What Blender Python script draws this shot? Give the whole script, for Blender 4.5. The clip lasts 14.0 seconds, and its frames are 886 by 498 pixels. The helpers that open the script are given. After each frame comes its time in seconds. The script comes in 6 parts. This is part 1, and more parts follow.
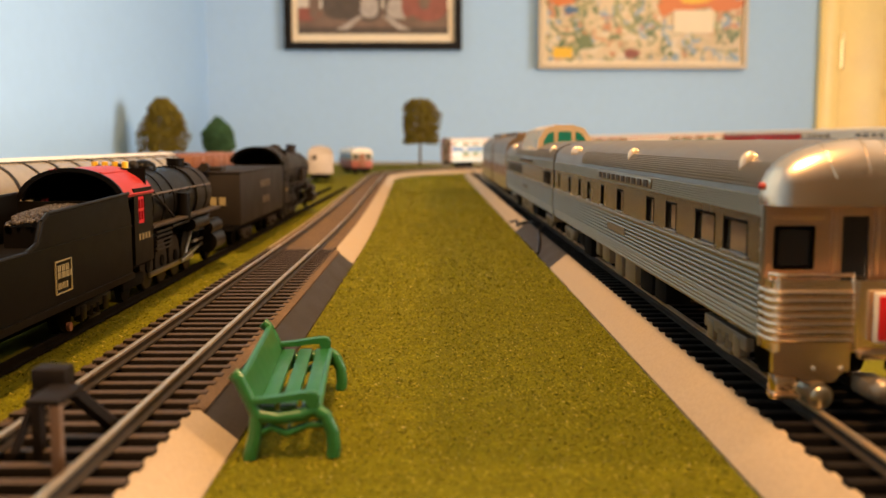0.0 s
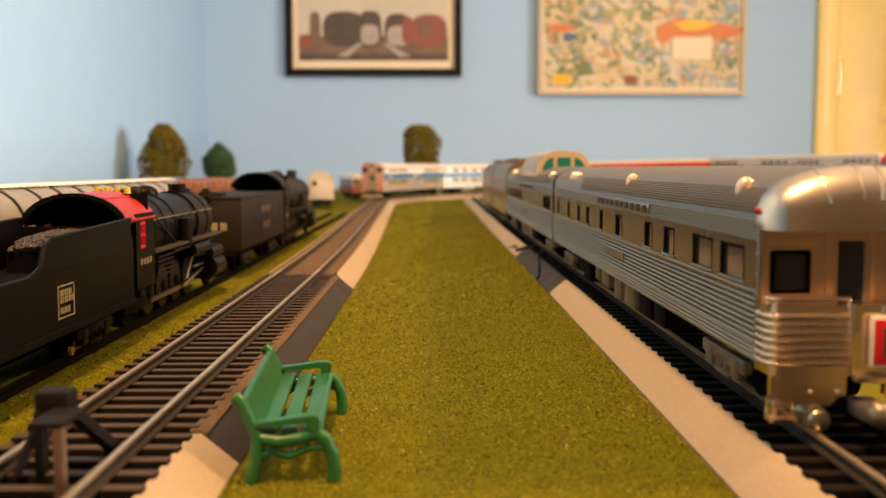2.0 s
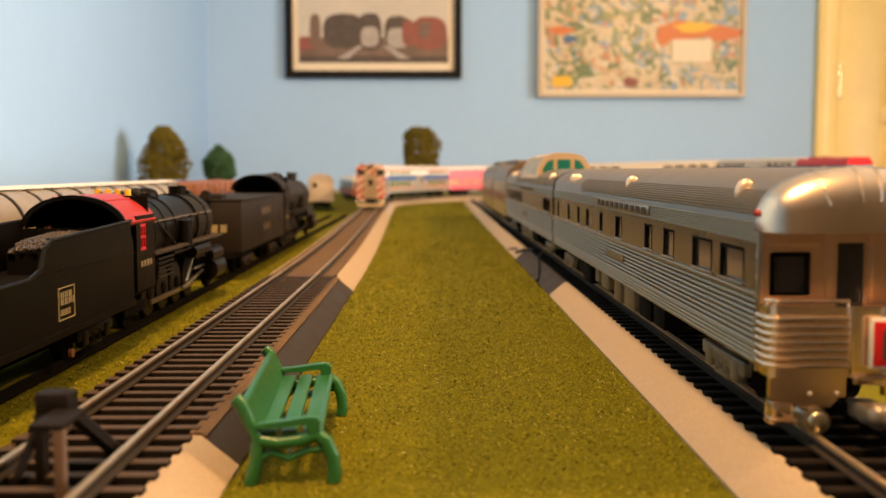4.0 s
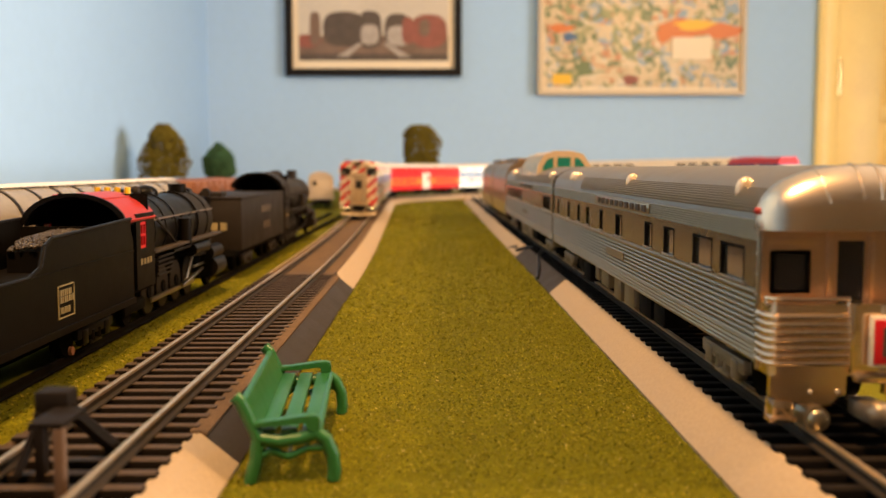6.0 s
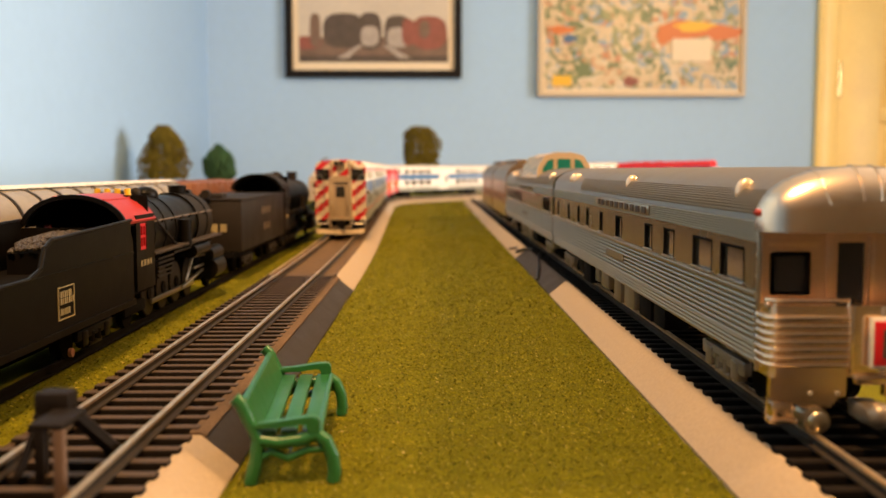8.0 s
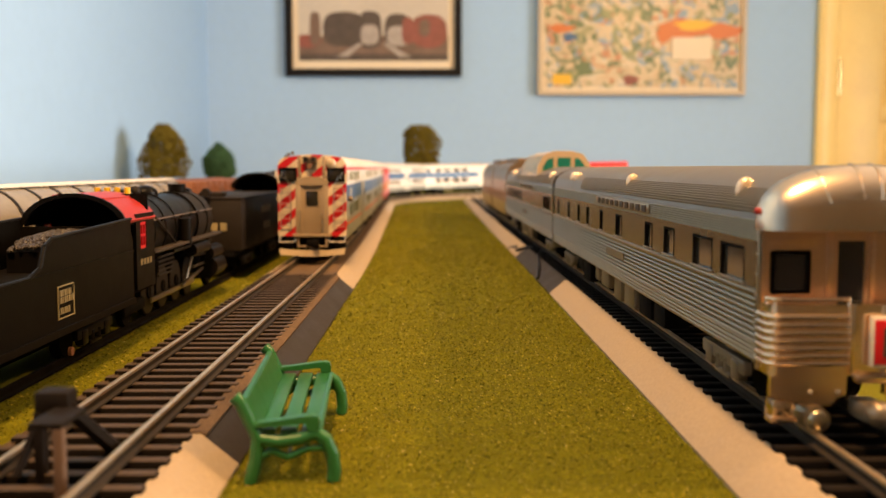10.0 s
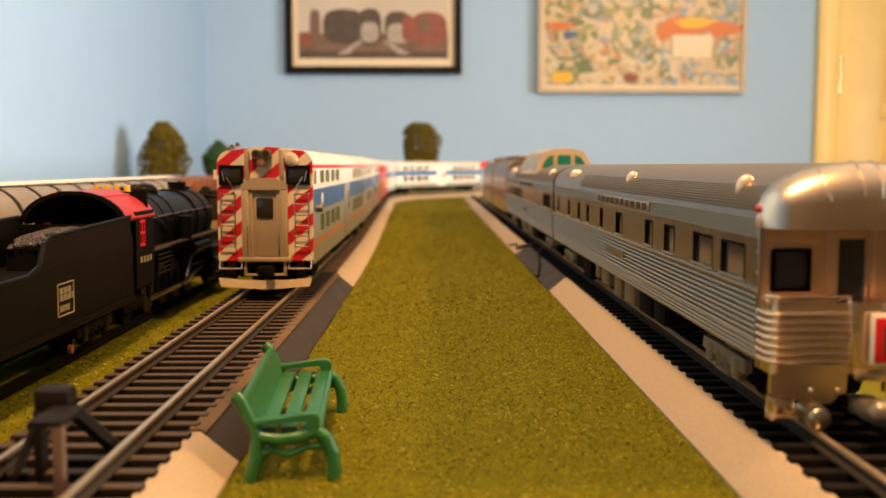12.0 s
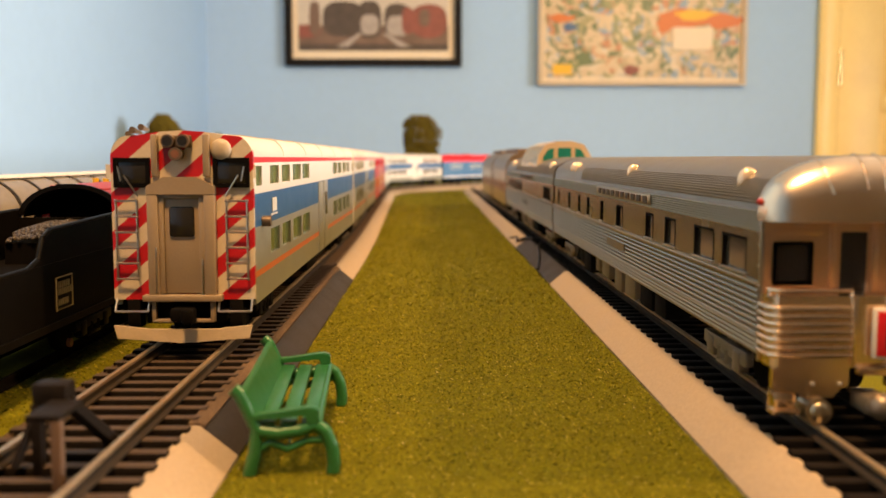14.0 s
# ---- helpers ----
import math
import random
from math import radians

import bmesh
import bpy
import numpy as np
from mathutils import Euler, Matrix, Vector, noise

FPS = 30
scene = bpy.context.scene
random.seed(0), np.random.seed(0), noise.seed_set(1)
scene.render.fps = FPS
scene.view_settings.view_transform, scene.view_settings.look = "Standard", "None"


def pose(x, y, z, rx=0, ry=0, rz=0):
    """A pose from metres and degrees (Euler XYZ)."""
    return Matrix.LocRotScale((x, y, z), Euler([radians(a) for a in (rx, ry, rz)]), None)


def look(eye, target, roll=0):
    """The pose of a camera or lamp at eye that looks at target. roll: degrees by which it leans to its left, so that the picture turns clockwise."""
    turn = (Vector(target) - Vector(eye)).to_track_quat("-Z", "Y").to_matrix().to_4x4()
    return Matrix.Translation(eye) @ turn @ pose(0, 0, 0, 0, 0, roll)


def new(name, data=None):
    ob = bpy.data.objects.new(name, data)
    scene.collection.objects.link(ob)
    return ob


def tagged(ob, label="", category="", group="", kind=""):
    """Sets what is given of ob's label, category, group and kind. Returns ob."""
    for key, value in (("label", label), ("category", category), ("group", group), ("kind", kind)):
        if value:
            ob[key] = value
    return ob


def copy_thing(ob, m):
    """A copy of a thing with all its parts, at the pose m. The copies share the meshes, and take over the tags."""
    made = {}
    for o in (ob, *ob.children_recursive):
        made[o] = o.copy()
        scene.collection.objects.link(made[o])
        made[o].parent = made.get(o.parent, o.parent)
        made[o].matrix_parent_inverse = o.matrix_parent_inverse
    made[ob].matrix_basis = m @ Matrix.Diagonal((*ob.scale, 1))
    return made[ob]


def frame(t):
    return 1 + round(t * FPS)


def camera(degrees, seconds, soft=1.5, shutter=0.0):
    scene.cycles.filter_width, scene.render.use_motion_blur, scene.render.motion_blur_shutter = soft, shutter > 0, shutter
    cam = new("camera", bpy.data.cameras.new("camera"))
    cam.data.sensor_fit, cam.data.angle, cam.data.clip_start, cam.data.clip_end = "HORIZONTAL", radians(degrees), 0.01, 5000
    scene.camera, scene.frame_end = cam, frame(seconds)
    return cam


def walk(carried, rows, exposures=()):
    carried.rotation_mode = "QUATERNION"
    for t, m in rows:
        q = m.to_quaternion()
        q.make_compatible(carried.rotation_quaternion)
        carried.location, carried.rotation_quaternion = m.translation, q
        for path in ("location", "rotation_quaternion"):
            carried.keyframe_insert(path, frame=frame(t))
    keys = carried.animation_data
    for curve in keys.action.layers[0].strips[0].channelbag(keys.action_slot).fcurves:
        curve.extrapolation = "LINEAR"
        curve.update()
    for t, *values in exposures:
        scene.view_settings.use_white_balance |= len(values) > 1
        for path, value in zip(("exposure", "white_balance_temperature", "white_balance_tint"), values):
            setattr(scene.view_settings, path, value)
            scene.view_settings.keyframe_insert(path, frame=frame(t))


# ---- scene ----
# The camera stands before the layout and only nods a little.
cam = camera(49.5, 14.0, soft=1.5)
cam.data.dof.use_dof = True
cam.data.dof.focus_distance = 0.27
cam.data.dof.aperture_fstop = 22.0
EYE_Z = 0.056


def view(pitch, yaw=0.64, x=0.0, y=0.0, z=EYE_Z, roll=0.0):
    p, a = radians(pitch), radians(yaw)
    eye = Vector((x, y, z))
    return look(eye, eye + Vector((math.sin(a) * math.cos(p), math.cos(a) * math.cos(p), -math.sin(p))), roll)


# seconds, degrees down, millimetres forward
NODS = ((0.0, 6.36, 2.3), (0.5, 5.75, 0.9), (1.0, 5.60, 1.3), (1.5, 5.17, 0.8), (2.0, 4.84, 0.4), (2.5, 4.68, 0.1), (3.0, 4.64, 0.0), (4.2, 4.74, 0.2),
        (5.5, 4.84, 0.3), (6.0, 4.84, 0.3), (6.5, 4.84, 0.3), (7.0, 4.78, 0.3), (7.5, 4.78, 0.3), (8.0, 4.75, 0.3), (9.2, 4.80, 0.4), (10.5, 4.85, 0.5),
        (11.0, 4.88, 0.6), (11.5, 4.94, 0.7), (12.0, 4.97, 0.7), (12.5, 5.01, 0.8), (13.0, 5.07, 0.8), (13.5, 5.17, 1.0), (14.0, 5.40, 1.6))
walk(cam, [(t, view(p, y=mm / 1000)) for t, p, mm in NODS], exposures=((0.0, -0.05, 7500, 12), (14.0, -0.05, 7500, 12)))

# ---- world and lamps ----
world = bpy.data.worlds.new("world")
scene.world = world
world.use_nodes = True
world.node_tree.nodes["Background"].inputs[0].default_value = (0.55, 0.68, 1.0, 1)
world.node_tree.nodes["Background"].inputs[1].default_value = 0.5


def area_lamp(name, eye, target, sx, sy, watts, colour, spread=180):
    data = bpy.data.lights.new(name, "AREA")
    data.shape, data.size, data.size_y, data.energy, data.color = "RECTANGLE", sx, sy, watts, colour
    data.spread = radians(spread)
    lamp = new(name, data)
    lamp.matrix_world = look(eye, target)
    return lamp


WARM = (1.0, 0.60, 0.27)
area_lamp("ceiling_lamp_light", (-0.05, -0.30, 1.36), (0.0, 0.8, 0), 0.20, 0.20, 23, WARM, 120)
area_lamp("side_lamp_light", (1.25, 0.16, 1.05), (0.5, 1.3, 0.05), 0.11, 0.11, 23, WARM, 140)
area_lamp("window_light", (2.45, 0.6, 0.35), (-0.68, 1.0, 0.40), 1.2, 0.7, 61, (0.97, 0.96, 1.0), 130)


# ---- materials ----
def material(name, colour, rough=0.5, metal=0.0, vary=0.15, scale=60.0, bump=0.0, bump_scale=400.0, emit=0.0, coat=0.0, grain=0.08, spec=0.5):
    """Plain surface: colour broken up at two scales, with uneven gloss and fine relief."""
    m = bpy.data.materials.new(name)
    m.use_nodes = True
    n, l = m.node_tree.nodes, m.node_tree.links
    b = n["Principled BSDF"]
    b.inputs["Metallic"].default_value = metal
    b.inputs["Coat Weight"].default_value = coat
    b.inputs["Specular IOR Level"].default_value = spec
    co = n.new("ShaderNodeTexCoord")
    big, small = n.new("ShaderNodeTexNoise"), n.new("ShaderNodeTexNoise")
    big.inputs["Scale"].default_value, small.inputs["Scale"].default_value = scale, scale * 14
    big.inputs["Detail"].default_value = 4
    l.new(co.outputs["Object"], big.inputs["Vector"]), l.new(co.outputs["Object"], small.inputs["Vector"])
    mix = n.new("ShaderNodeMix")
    mix.data_type = "RGBA"
    mix.inputs[6].default_value = (*[c * (1 - vary) for c in colour], 1)
    mix.inputs[7].default_value = (*[min(1, c * (1 + vary)) for c in colour], 1)
    l.new(big.outputs["Fac"], mix.inputs[0])
    mix2 = n.new("ShaderNodeMix")
    mix2.data_type, mix2.blend_type = "RGBA", "MULTIPLY"
    mix2.inputs[0].default_value = 1
    ramp = n.new("ShaderNodeMapRange")
    ramp.inputs[1].default_value, ramp.inputs[2].default_value = 0.3, 0.7
    ramp.inputs[3].default_value, ramp.inputs[4].default_value = 1 - grain, 1
    l.new(small.outputs["Fac"], ramp.inputs[0])
    l.new(mix.outputs[2], mix2.inputs[6]), l.new(ramp.outputs[0], mix2.inputs[7])
    l.new(mix2.outputs[2], b.inputs["Base Color"])
    r = n.new("ShaderNodeMapRange")
    r.inputs[3].default_value, r.inputs[4].default_value = max(0.03, rough * 0.8), min(1, rough * 1.2)
    l.new(big.outputs["Fac"], r.inputs[0]), l.new(r.outputs[0], b.inputs["Roughness"])
    if bump:
        bn, bt = n.new("ShaderNodeBump"), n.new("ShaderNodeTexNoise")
        bt.inputs["Scale"].default_value, bt.inputs["Detail"].default_value = bump_scale, 3
        bn.inputs["Strength"].default_value, bn.inputs["Distance"].default_value = bump, 0.5 / bump_scale
        l.new(co.outputs["Object"], bt.inputs["Vector"]), l.new(bt.outputs["Fac"], bn.inputs["Height"]), l.new(bn.outputs[0], b.inputs["Normal"])
    if emit:
        b.inputs["Emission Color"].default_value = (*colour, 1)
        b.inputs["Emission Strength"].default_value = emit
    return m


def stripe_material(name, light, dark, period, slope=1.0, share=0.5, phase=0.0):
    """Slanting hazard stripes, painted across a car end."""
    m = material(name, light, 0.35, 0, 0.06, 120)
    n, l = m.node_tree.nodes, m.node_tree.links
    b = n["Principled BSDF"]
    co, sep = n.new("ShaderNodeTexCoord"), n.new("ShaderNodeSeparateXYZ")
    l.new(co.outputs["Object"], sep.inputs[0])
    a1, a2, a3, a4, a5 = [n.new("ShaderNodeMath") for _ in range(5)]
    a5.operation = "ADD"
    a5.inputs[1].default_value = phase
    a1.operation, a2.operation, a3.operation, a4.operation = "MULTIPLY_ADD", "DIVIDE", "FRACT", "LESS_THAN"
    l.new(sep.outputs[0], a1.inputs[0]), l.new(sep.outputs[2], a1.inputs[2])
    a1.inputs[1].default_value = slope
    l.new(a1.outputs[0], a5.inputs[0]), l.new(a5.outputs[0], a2.inputs[0]), l.new(a2.outputs[0], a3.inputs[0]), l.new(a3.outputs[0], a4.inputs[0])
    a2.inputs[1].default_value, a4.inputs[1].default_value = period, share
    mix = n.new("ShaderNodeMix")
    mix.data_type = "RGBA"
    src = b.inputs["Base Color"].links[0].from_socket
    l.new(src, mix.inputs[6])
    mix.inputs[7].default_value = (*dark, 1)
    l.new(a4.outputs[0], mix.inputs[0]), l.new(mix.outputs[2], b.inputs["Base Color"])
    return m


M = {}
M["wall"] = material("blue_wall_paint", (0.34, 0.52, 0.72), 0.7, 0, 0.04, 3, 0.15, 300, grain=0.03)
M["ceiling"] = material("ceiling_paint", (0.8, 0.78, 0.74), 0.9, 0, 0.03, 4)
M["carpet"] = material("floor_carpet", (0.3, 0.25, 0.2), 0.95, 0, 0.2, 8, 0.4, 200)
M["oak"] = material("varnished_oak", (0.98, 0.69, 0.27), 0.42, 0, 0.12, 9, 0.1, 60)
M["brass"] = material("polished_brass", (0.85, 0.65, 0.32), 0.22, 1.0, 0.05, 80)
M["grass"] = material("grass_mat_fibre", (0.150, 0.140, 0.010), 0.95, 0, 0.3, 160, 0.6, 1500, grain=0.5, spec=0.05)
M["ply"] = material("plywood_edge", (0.55, 0.38, 0.2), 0.7, 0, 0.12, 20, 0.2, 90)
M["beige"] = material("tan_plastic_roadbed", (0.38, 0.285, 0.185), 0.6, 0, 0.08, 90, 0.25, 2200, grain=0.15, spec=0.3)
M["grey_bed"] = material("dark_grey_plastic_roadbed", (0.040, 0.032, 0.026), 0.6, 0, 0.2, 90, 0.3, 2000, grain=0.3, spec=0.15)
M["ballast"] = material("brown_ballast", (0.15, 0.095, 0.057), 0.85, 0, 0.5, 120, 0.8, 1800, grain=0.45, spec=0.1)
M["tie"] = material("dark_brown_tie", (0.040, 0.024, 0.015), 0.5, 0, 0.25, 300, 0.3, 2500, spec=0.2)
M["rail"] = material("nickel_rail", (0.78, 0.60, 0.40), 0.34, 0.9, 0.15, 200)
M["bench"] = material("green_moulded_plastic", (0.016, 0.125, 0.036), 0.32, 0, 0.14, 300, 0.05, 900)
M["silver"] = material("plated_silver", (0.37, 0.315, 0.225), 0.31, 0.92, 0.08, 40)
M["silver_roof"] = material("silver_roof_paint", (0.22, 0.18, 0.135), 0.38, 0.6, 0.06, 60)
# the warm light on the train's end is put into this plating's colour
M["silver_bright"] = material("plated_end_lit_tone", (0.86, 0.64, 0.45), 0.25, 1.0, 0.05, 120)
# gold tone: warm lamplight on the plating is put into the colour
M["gold_frame"] = material("plated_frame_warm_lit", (0.78, 0.60, 0.42), 0.3, 0.6, 0.06, 120)
M["dark_glass"] = material("dark_window_glass", (0.02, 0.018, 0.016), 0.08, 0, 0.1, 100)
M["shade_glass"] = material("window_with_drawn_shade", (0.24, 0.20, 0.145), 0.2, 0, 0.2, 50)
M["side_glass"] = material("grey_window_with_lowered_shade", (0.055, 0.044, 0.031), 0.12, 0, 0.3, 60)
# brown tone stands for what the recessed tail wall reflects
M["tail_plate"] = material("plated_tail_reflection_tone", (0.60, 0.39, 0.25), 0.34, 0.9, 0.06, 120)
M["teal_glass"] = material("teal_dome_glass", (0.006, 0.13, 0.105), 0.08, 0, 0.2, 100)
M["green_glass"] = material("green_tinted_glass", (0.11, 0.15, 0.05), 0.12, 0, 0.15, 100)
M["black"] = material("black_engine_paint", (0.0050, 0.0040, 0.0030), 0.36, 0, 0.2, 150, 0.08, 1500, spec=0.08)
M["smoke"] = material("graphite_smokebox", (0.018, 0.0135, 0.0095), 0.5, 0.05, 0.3, 150, spec=0.10)
M["brown_black"] = material("weathered_brown_black", (0.017, 0.0125, 0.0095), 0.55, 0, 0.25, 100, spec=0.15)
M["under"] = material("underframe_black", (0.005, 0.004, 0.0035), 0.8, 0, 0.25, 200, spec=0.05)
M["coal"] = material("coal_lumps", (0.045, 0.032, 0.022), 0.4, 0, 0.5, 700, 0.6, 1500)
M["brownish_black"] = material("brownish_black_metal", (0.045, 0.032, 0.022), 0.5, 0, 0.3, 200, spec=0.2)
M["red_roof"] = material("red_cab_roof_paint", (0.34, 0.022, 0.018), 0.4, 0, 0.08, 150)
M["red"] = material("red_paint", (0.55, 0.012, 0.02), 0.35, 0, 0.06, 120)
M["cream"] = material("aged_cream_lettering", (0.27, 0.21, 0.10), 0.5, 0, 0.12, 200)
M["yellow"] = material("yellow_paint", (0.75, 0.42, 0.03), 0.4, 0, 0.08, 200)
M["orange"] = material("orange_stripe_paint", (0.60, 0.15, 0.035), 0.4, 0, 0.06, 150)
M["blue"] = material("blue_band_paint", (0.022, 0.105, 0.23), 0.35, 0, 0.06, 100)
M["white"] = material("white_car_paint", (0.66, 0.61, 0.53), 0.38, 0, 0.04, 100)
M["car_grey"] = material("light_grey_car_side", (0.34, 0.34, 0.285), 0.32, 0.35, 0.06, 80)
M["beige_door"] = material("taupe_door_paint", (0.28, 0.205, 0.13), 0.4, 0, 0.06, 150)
M["hazard"] = stripe_material("red_and_white_stripes", (0.60, 0.50, 0.37), (0.43, 0.009, 0.016), 0.0094, 0.85, 0.5, -0.001)
M["plough_cream"] = material("scuffed_cream_paint", (0.46, 0.36, 0.24), 0.45, 0, 0.3, 90)
M["bumper_dark"] = material("creosoted_timber", (0.0105, 0.0070, 0.0050), 0.6, 0, 0.3, 300, 0.3, 1500, spec=0.12)
# darker than the other plating: its dark reflections are put into the colour
M["silver_band"] = material("plated_band_dark_reflection", (0.23, 0.20, 0.145), 0.26, 0.92, 0.10, 40)
M["steel"] = material("bright_steel", (0.55, 0.5, 0.43), 0.3, 1.0, 0.1, 200)
M["light_off"] = material("worn_brown_metal", (0.14, 0.095, 0.06), 0.4, 0.4, 0.2, 200)
M["bark"] = material("tree_bark", (0.10, 0.07, 0.04), 0.9, 0, 0.3, 200, 0.6, 900)
M["leaf"] = material("olive_foliage", (0.16, 0.12, 0.018), 0.9, 0, 0.4, 60, grain=0.4, spec=0.1)
M["leaf_green"] = material("green_foliage", (0.035, 0.10, 0.03), 0.9, 0, 0.35, 60, grain=0.4)
M["rust"] = material("oxide_brown_paint", (0.20, 0.075, 0.04), 0.6, 0, 0.2, 90)
M["frame_black"] = material("black_picture_frame", (0.008, 0.0075, 0.008), 0.45, 0, 0.1, 20, spec=0.12)
M["mat_board"] = material("cream_mat_board", (0.80, 0.66, 0.46), 0.8, 0, 0.04, 20)
M["wood_pale"] = material("pale_wood_frame", (0.50, 0.40, 0.27), 0.4, 0, 0.1, 20)
M["sky_print"] = material("printed_sky", (0.58, 0.50, 0.40), 0.5, 0, 0.2, 7)
M["brown_print"] = material("printed_brown", (0.16, 0.095, 0.065), 0.5, 0, 0.5, 25)
M["dark_print"] = material("printed_dark", (0.07, 0.048, 0.036), 0.5, 0, 0.6, 40)
M["red_print"] = material("printed_red", (0.24, 0.065, 0.045), 0.5, 0, 0.4, 40)
M["pale_print"] = material("printed_pale", (0.38, 0.32, 0.27), 0.5, 0, 0.35, 50)


def map_material():
    """The illustrated map: patches of printed colour, large and small."""
    m = material("illustrated_map_print", (0.5, 0.45, 0.3), 0.35, 0, 0.1, 8)
    n, l = m.node_tree.nodes, m.node_tree.links
    b = n["Principled BSDF"]
    co = n.new("ShaderNodeTexCoord")
    warp = n.new("ShaderNodeTexNoise")
    warp.inputs["Scale"].default_value = 25
    add = n.new("ShaderNodeMix")
    add.data_type, add.blend_type = "RGBA", "LINEAR_LIGHT"
    add.inputs[0].default_value = 0.09
    l.new(co.outputs["Object"], add.inputs[6]), l.new(warp.outputs["Color"], add.inputs[7])
    l.new(co.outputs["Object"], warp.inputs["Vector"])
    cells = n.new("ShaderNodeTexVoronoi")
    cells.inputs["Scale"].default_value = 34
    l.new(add.outputs[2], cells.inputs["Vector"])
    sep = n.new("ShaderNodeSeparateColor")
    l.new(cells.outputs["Color"], sep.inputs[0])
    ramp = n.new("ShaderNodeValToRGB")
    ramp.color_ramp.interpolation = "CONSTANT"
    cols = ((0, (0.56, 0.44, 0.28)), (0.15, (0.10, 0.15, 0.07)), (0.33, (0.52, 0.38, 0.23)), (0.47, (0.20, 0.29, 0.36)), (0.59, (0.60, 0.50, 0.36)), (0.69, (0.46, 0.20, 0.10)), (0.75, (0.22, 0.24, 0.11)), (0.88, (0.55, 0.42, 0.27)))
    ramp.color_ramp.elements[0].color = (*cols[0][1], 1)
    ramp.color_ramp.elements[1].position, ramp.color_ramp.elements[1].color = cols[1][0], (*cols[1][1], 1)
    for pos, c in cols[2:]:
        e = ramp.color_ramp.elements.new(pos)
        e.color = (*c, 1)
    l.new(sep.outputs[0], ramp.inputs[0]), l.new(ramp.outputs[0], b.inputs["Base Color"])
    return m


M["map"] = map_material()
M["rail_dull"] = material("dull_far_rail", (0.40, 0.30, 0.20), 0.42, 0.7, 0.3, 60)
# tie tops pale, tie sides black: the shade between ties is in the colours
M["tie_top"] = material("pale_tie_top", (0.062, 0.041, 0.028), 0.6, 0, 0.3, 200, 0.3, 2500, spec=0.2)
M["tie_side"] = material("tie_shade_black", (0.010, 0.007, 0.005), 0.7, 0, 0.3, 200, spec=0.08)
M["engine_orange"] = material("faded_orange_paint", (0.30, 0.105, 0.022), 0.4, 0, 0.3, 70)
M["engine_yellow"] = material("golden_yellow_paint", (0.40, 0.24, 0.03), 0.4, 0, 0.3, 70)
M["pale_roof"] = material("dusty_pale_roof", (0.56, 0.50, 0.42), 0.5, 0.1, 0.08, 60)
M["gilt"] = material("dull_gilt_lettering", (0.22, 0.16, 0.07), 0.5, 0, 0.15, 200)


def fleck_material():
    """Mat fibres, each of its own shade between dark olive and straw."""
    m = material("loose_grass_fibre", (0.25, 0.2, 0.02), 0.9, spec=0.1)
    n, l = m.node_tree.nodes, m.node_tree.links
    g, r = n.new("ShaderNodeNewGeometry"), n.new("ShaderNodeValToRGB")
    for pos, c in ((0.25, (0.075, 0.085, 0.006)), (0.6, (0.16, 0.155, 0.010)), (0.9, (0.27, 0.22, 0.022)), (0.985, (0.36, 0.29, 0.07))):
        e = r.color_ramp.elements.new(pos)
        e.color = (*c, 1)
    r.color_ramp.elements[0].color = (0.035, 0.035, 0.006, 1)
    r.color_ramp.elements[-1].color = (0.45, 0.37, 0.16, 1)
    l.new(g.outputs["Random Per Island"], r.inputs[0]), l.new(r.outputs[0], n["Principled BSDF"].inputs["Base Color"])
    return m


# for walls out of view; tan chosen to bounce warm light onto the tail
M["unseen_wall"] = material("unseen_wall_warm_tan", (0.46, 0.31, 0.18), 0.8, 0, 0.05, 3)
M["fleck"] = fleck_material()
M["rust_brown"] = material("worn_brown_timber", (0.10, 0.055, 0.03), 0.6, 0, 0.25, 200)
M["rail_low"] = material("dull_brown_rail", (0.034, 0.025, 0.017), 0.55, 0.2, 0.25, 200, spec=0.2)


# ---- building helpers ----
def thing(name, label, category, group="", kind=""):
    return tagged(new(name), label, category, group, kind)


def mesh_of(bm, name, smooth=None):
    me = bpy.data.meshes.new(name)
    bmesh.ops.recalc_face_normals(bm, faces=bm.faces)
    bm.to_mesh(me)
    bm.free()
    if smooth:
        me.polygons.foreach_set("use_smooth", [True] * len(me.polygons))
        me.set_sharp_from_angle(angle=radians(smooth))
    return me


def part(name, bm, mat, parent, label="", smooth=40):
    me = mesh_of(bm, name, smooth)
    me.materials.append(mat)
    ob = new(name, me)
    ob.parent = parent
    if label:
        ob["label"] = label
    return ob


def box(bm, x0, x1, y0, y1, z0, z1, bevel=0.0):
    made = bmesh.ops.create_cube(bm, size=1)["verts"]
    for v in made:
        v.co = Vector((x0 + (v.co.x + 0.5) * (x1 - x0), y0 + (v.co.y + 0.5) * (y1 - y0), z0 + (v.co.z + 0.5) * (z1 - z0)))
    if bevel:
        es = {e for v in made for e in v.link_edges}
        bmesh.ops.bevel(bm, geom=list(es), offset=bevel, segments=2, affect="EDGES", profile=0.5)
    return bm


def boxes(*rows, bevel=0.0):
    bm = bmesh.new()
    for r in rows:
        box(bm, *r, bevel=bevel)
    return bm


def rod(bm, a, b, r, seg=8, r2=None):
    a, b = Vector(a), Vector(b)
    m = Matrix.Translation((a + b) / 2) @ (b - a).to_track_quat("Z", "Y").to_matrix().to_4x4()
    bmesh.ops.create_cone(bm, cap_ends=True, segments=seg, radius1=r, radius2=r if r2 is None else r2, depth=(b - a).length, matrix=m)
    return bm


def rods(*rows, seg=8):
    bm = bmesh.new()
    for r in rows:
        rod(bm, *r) if len(r) > 3 else rod(bm, *r, seg=seg)
    return bm


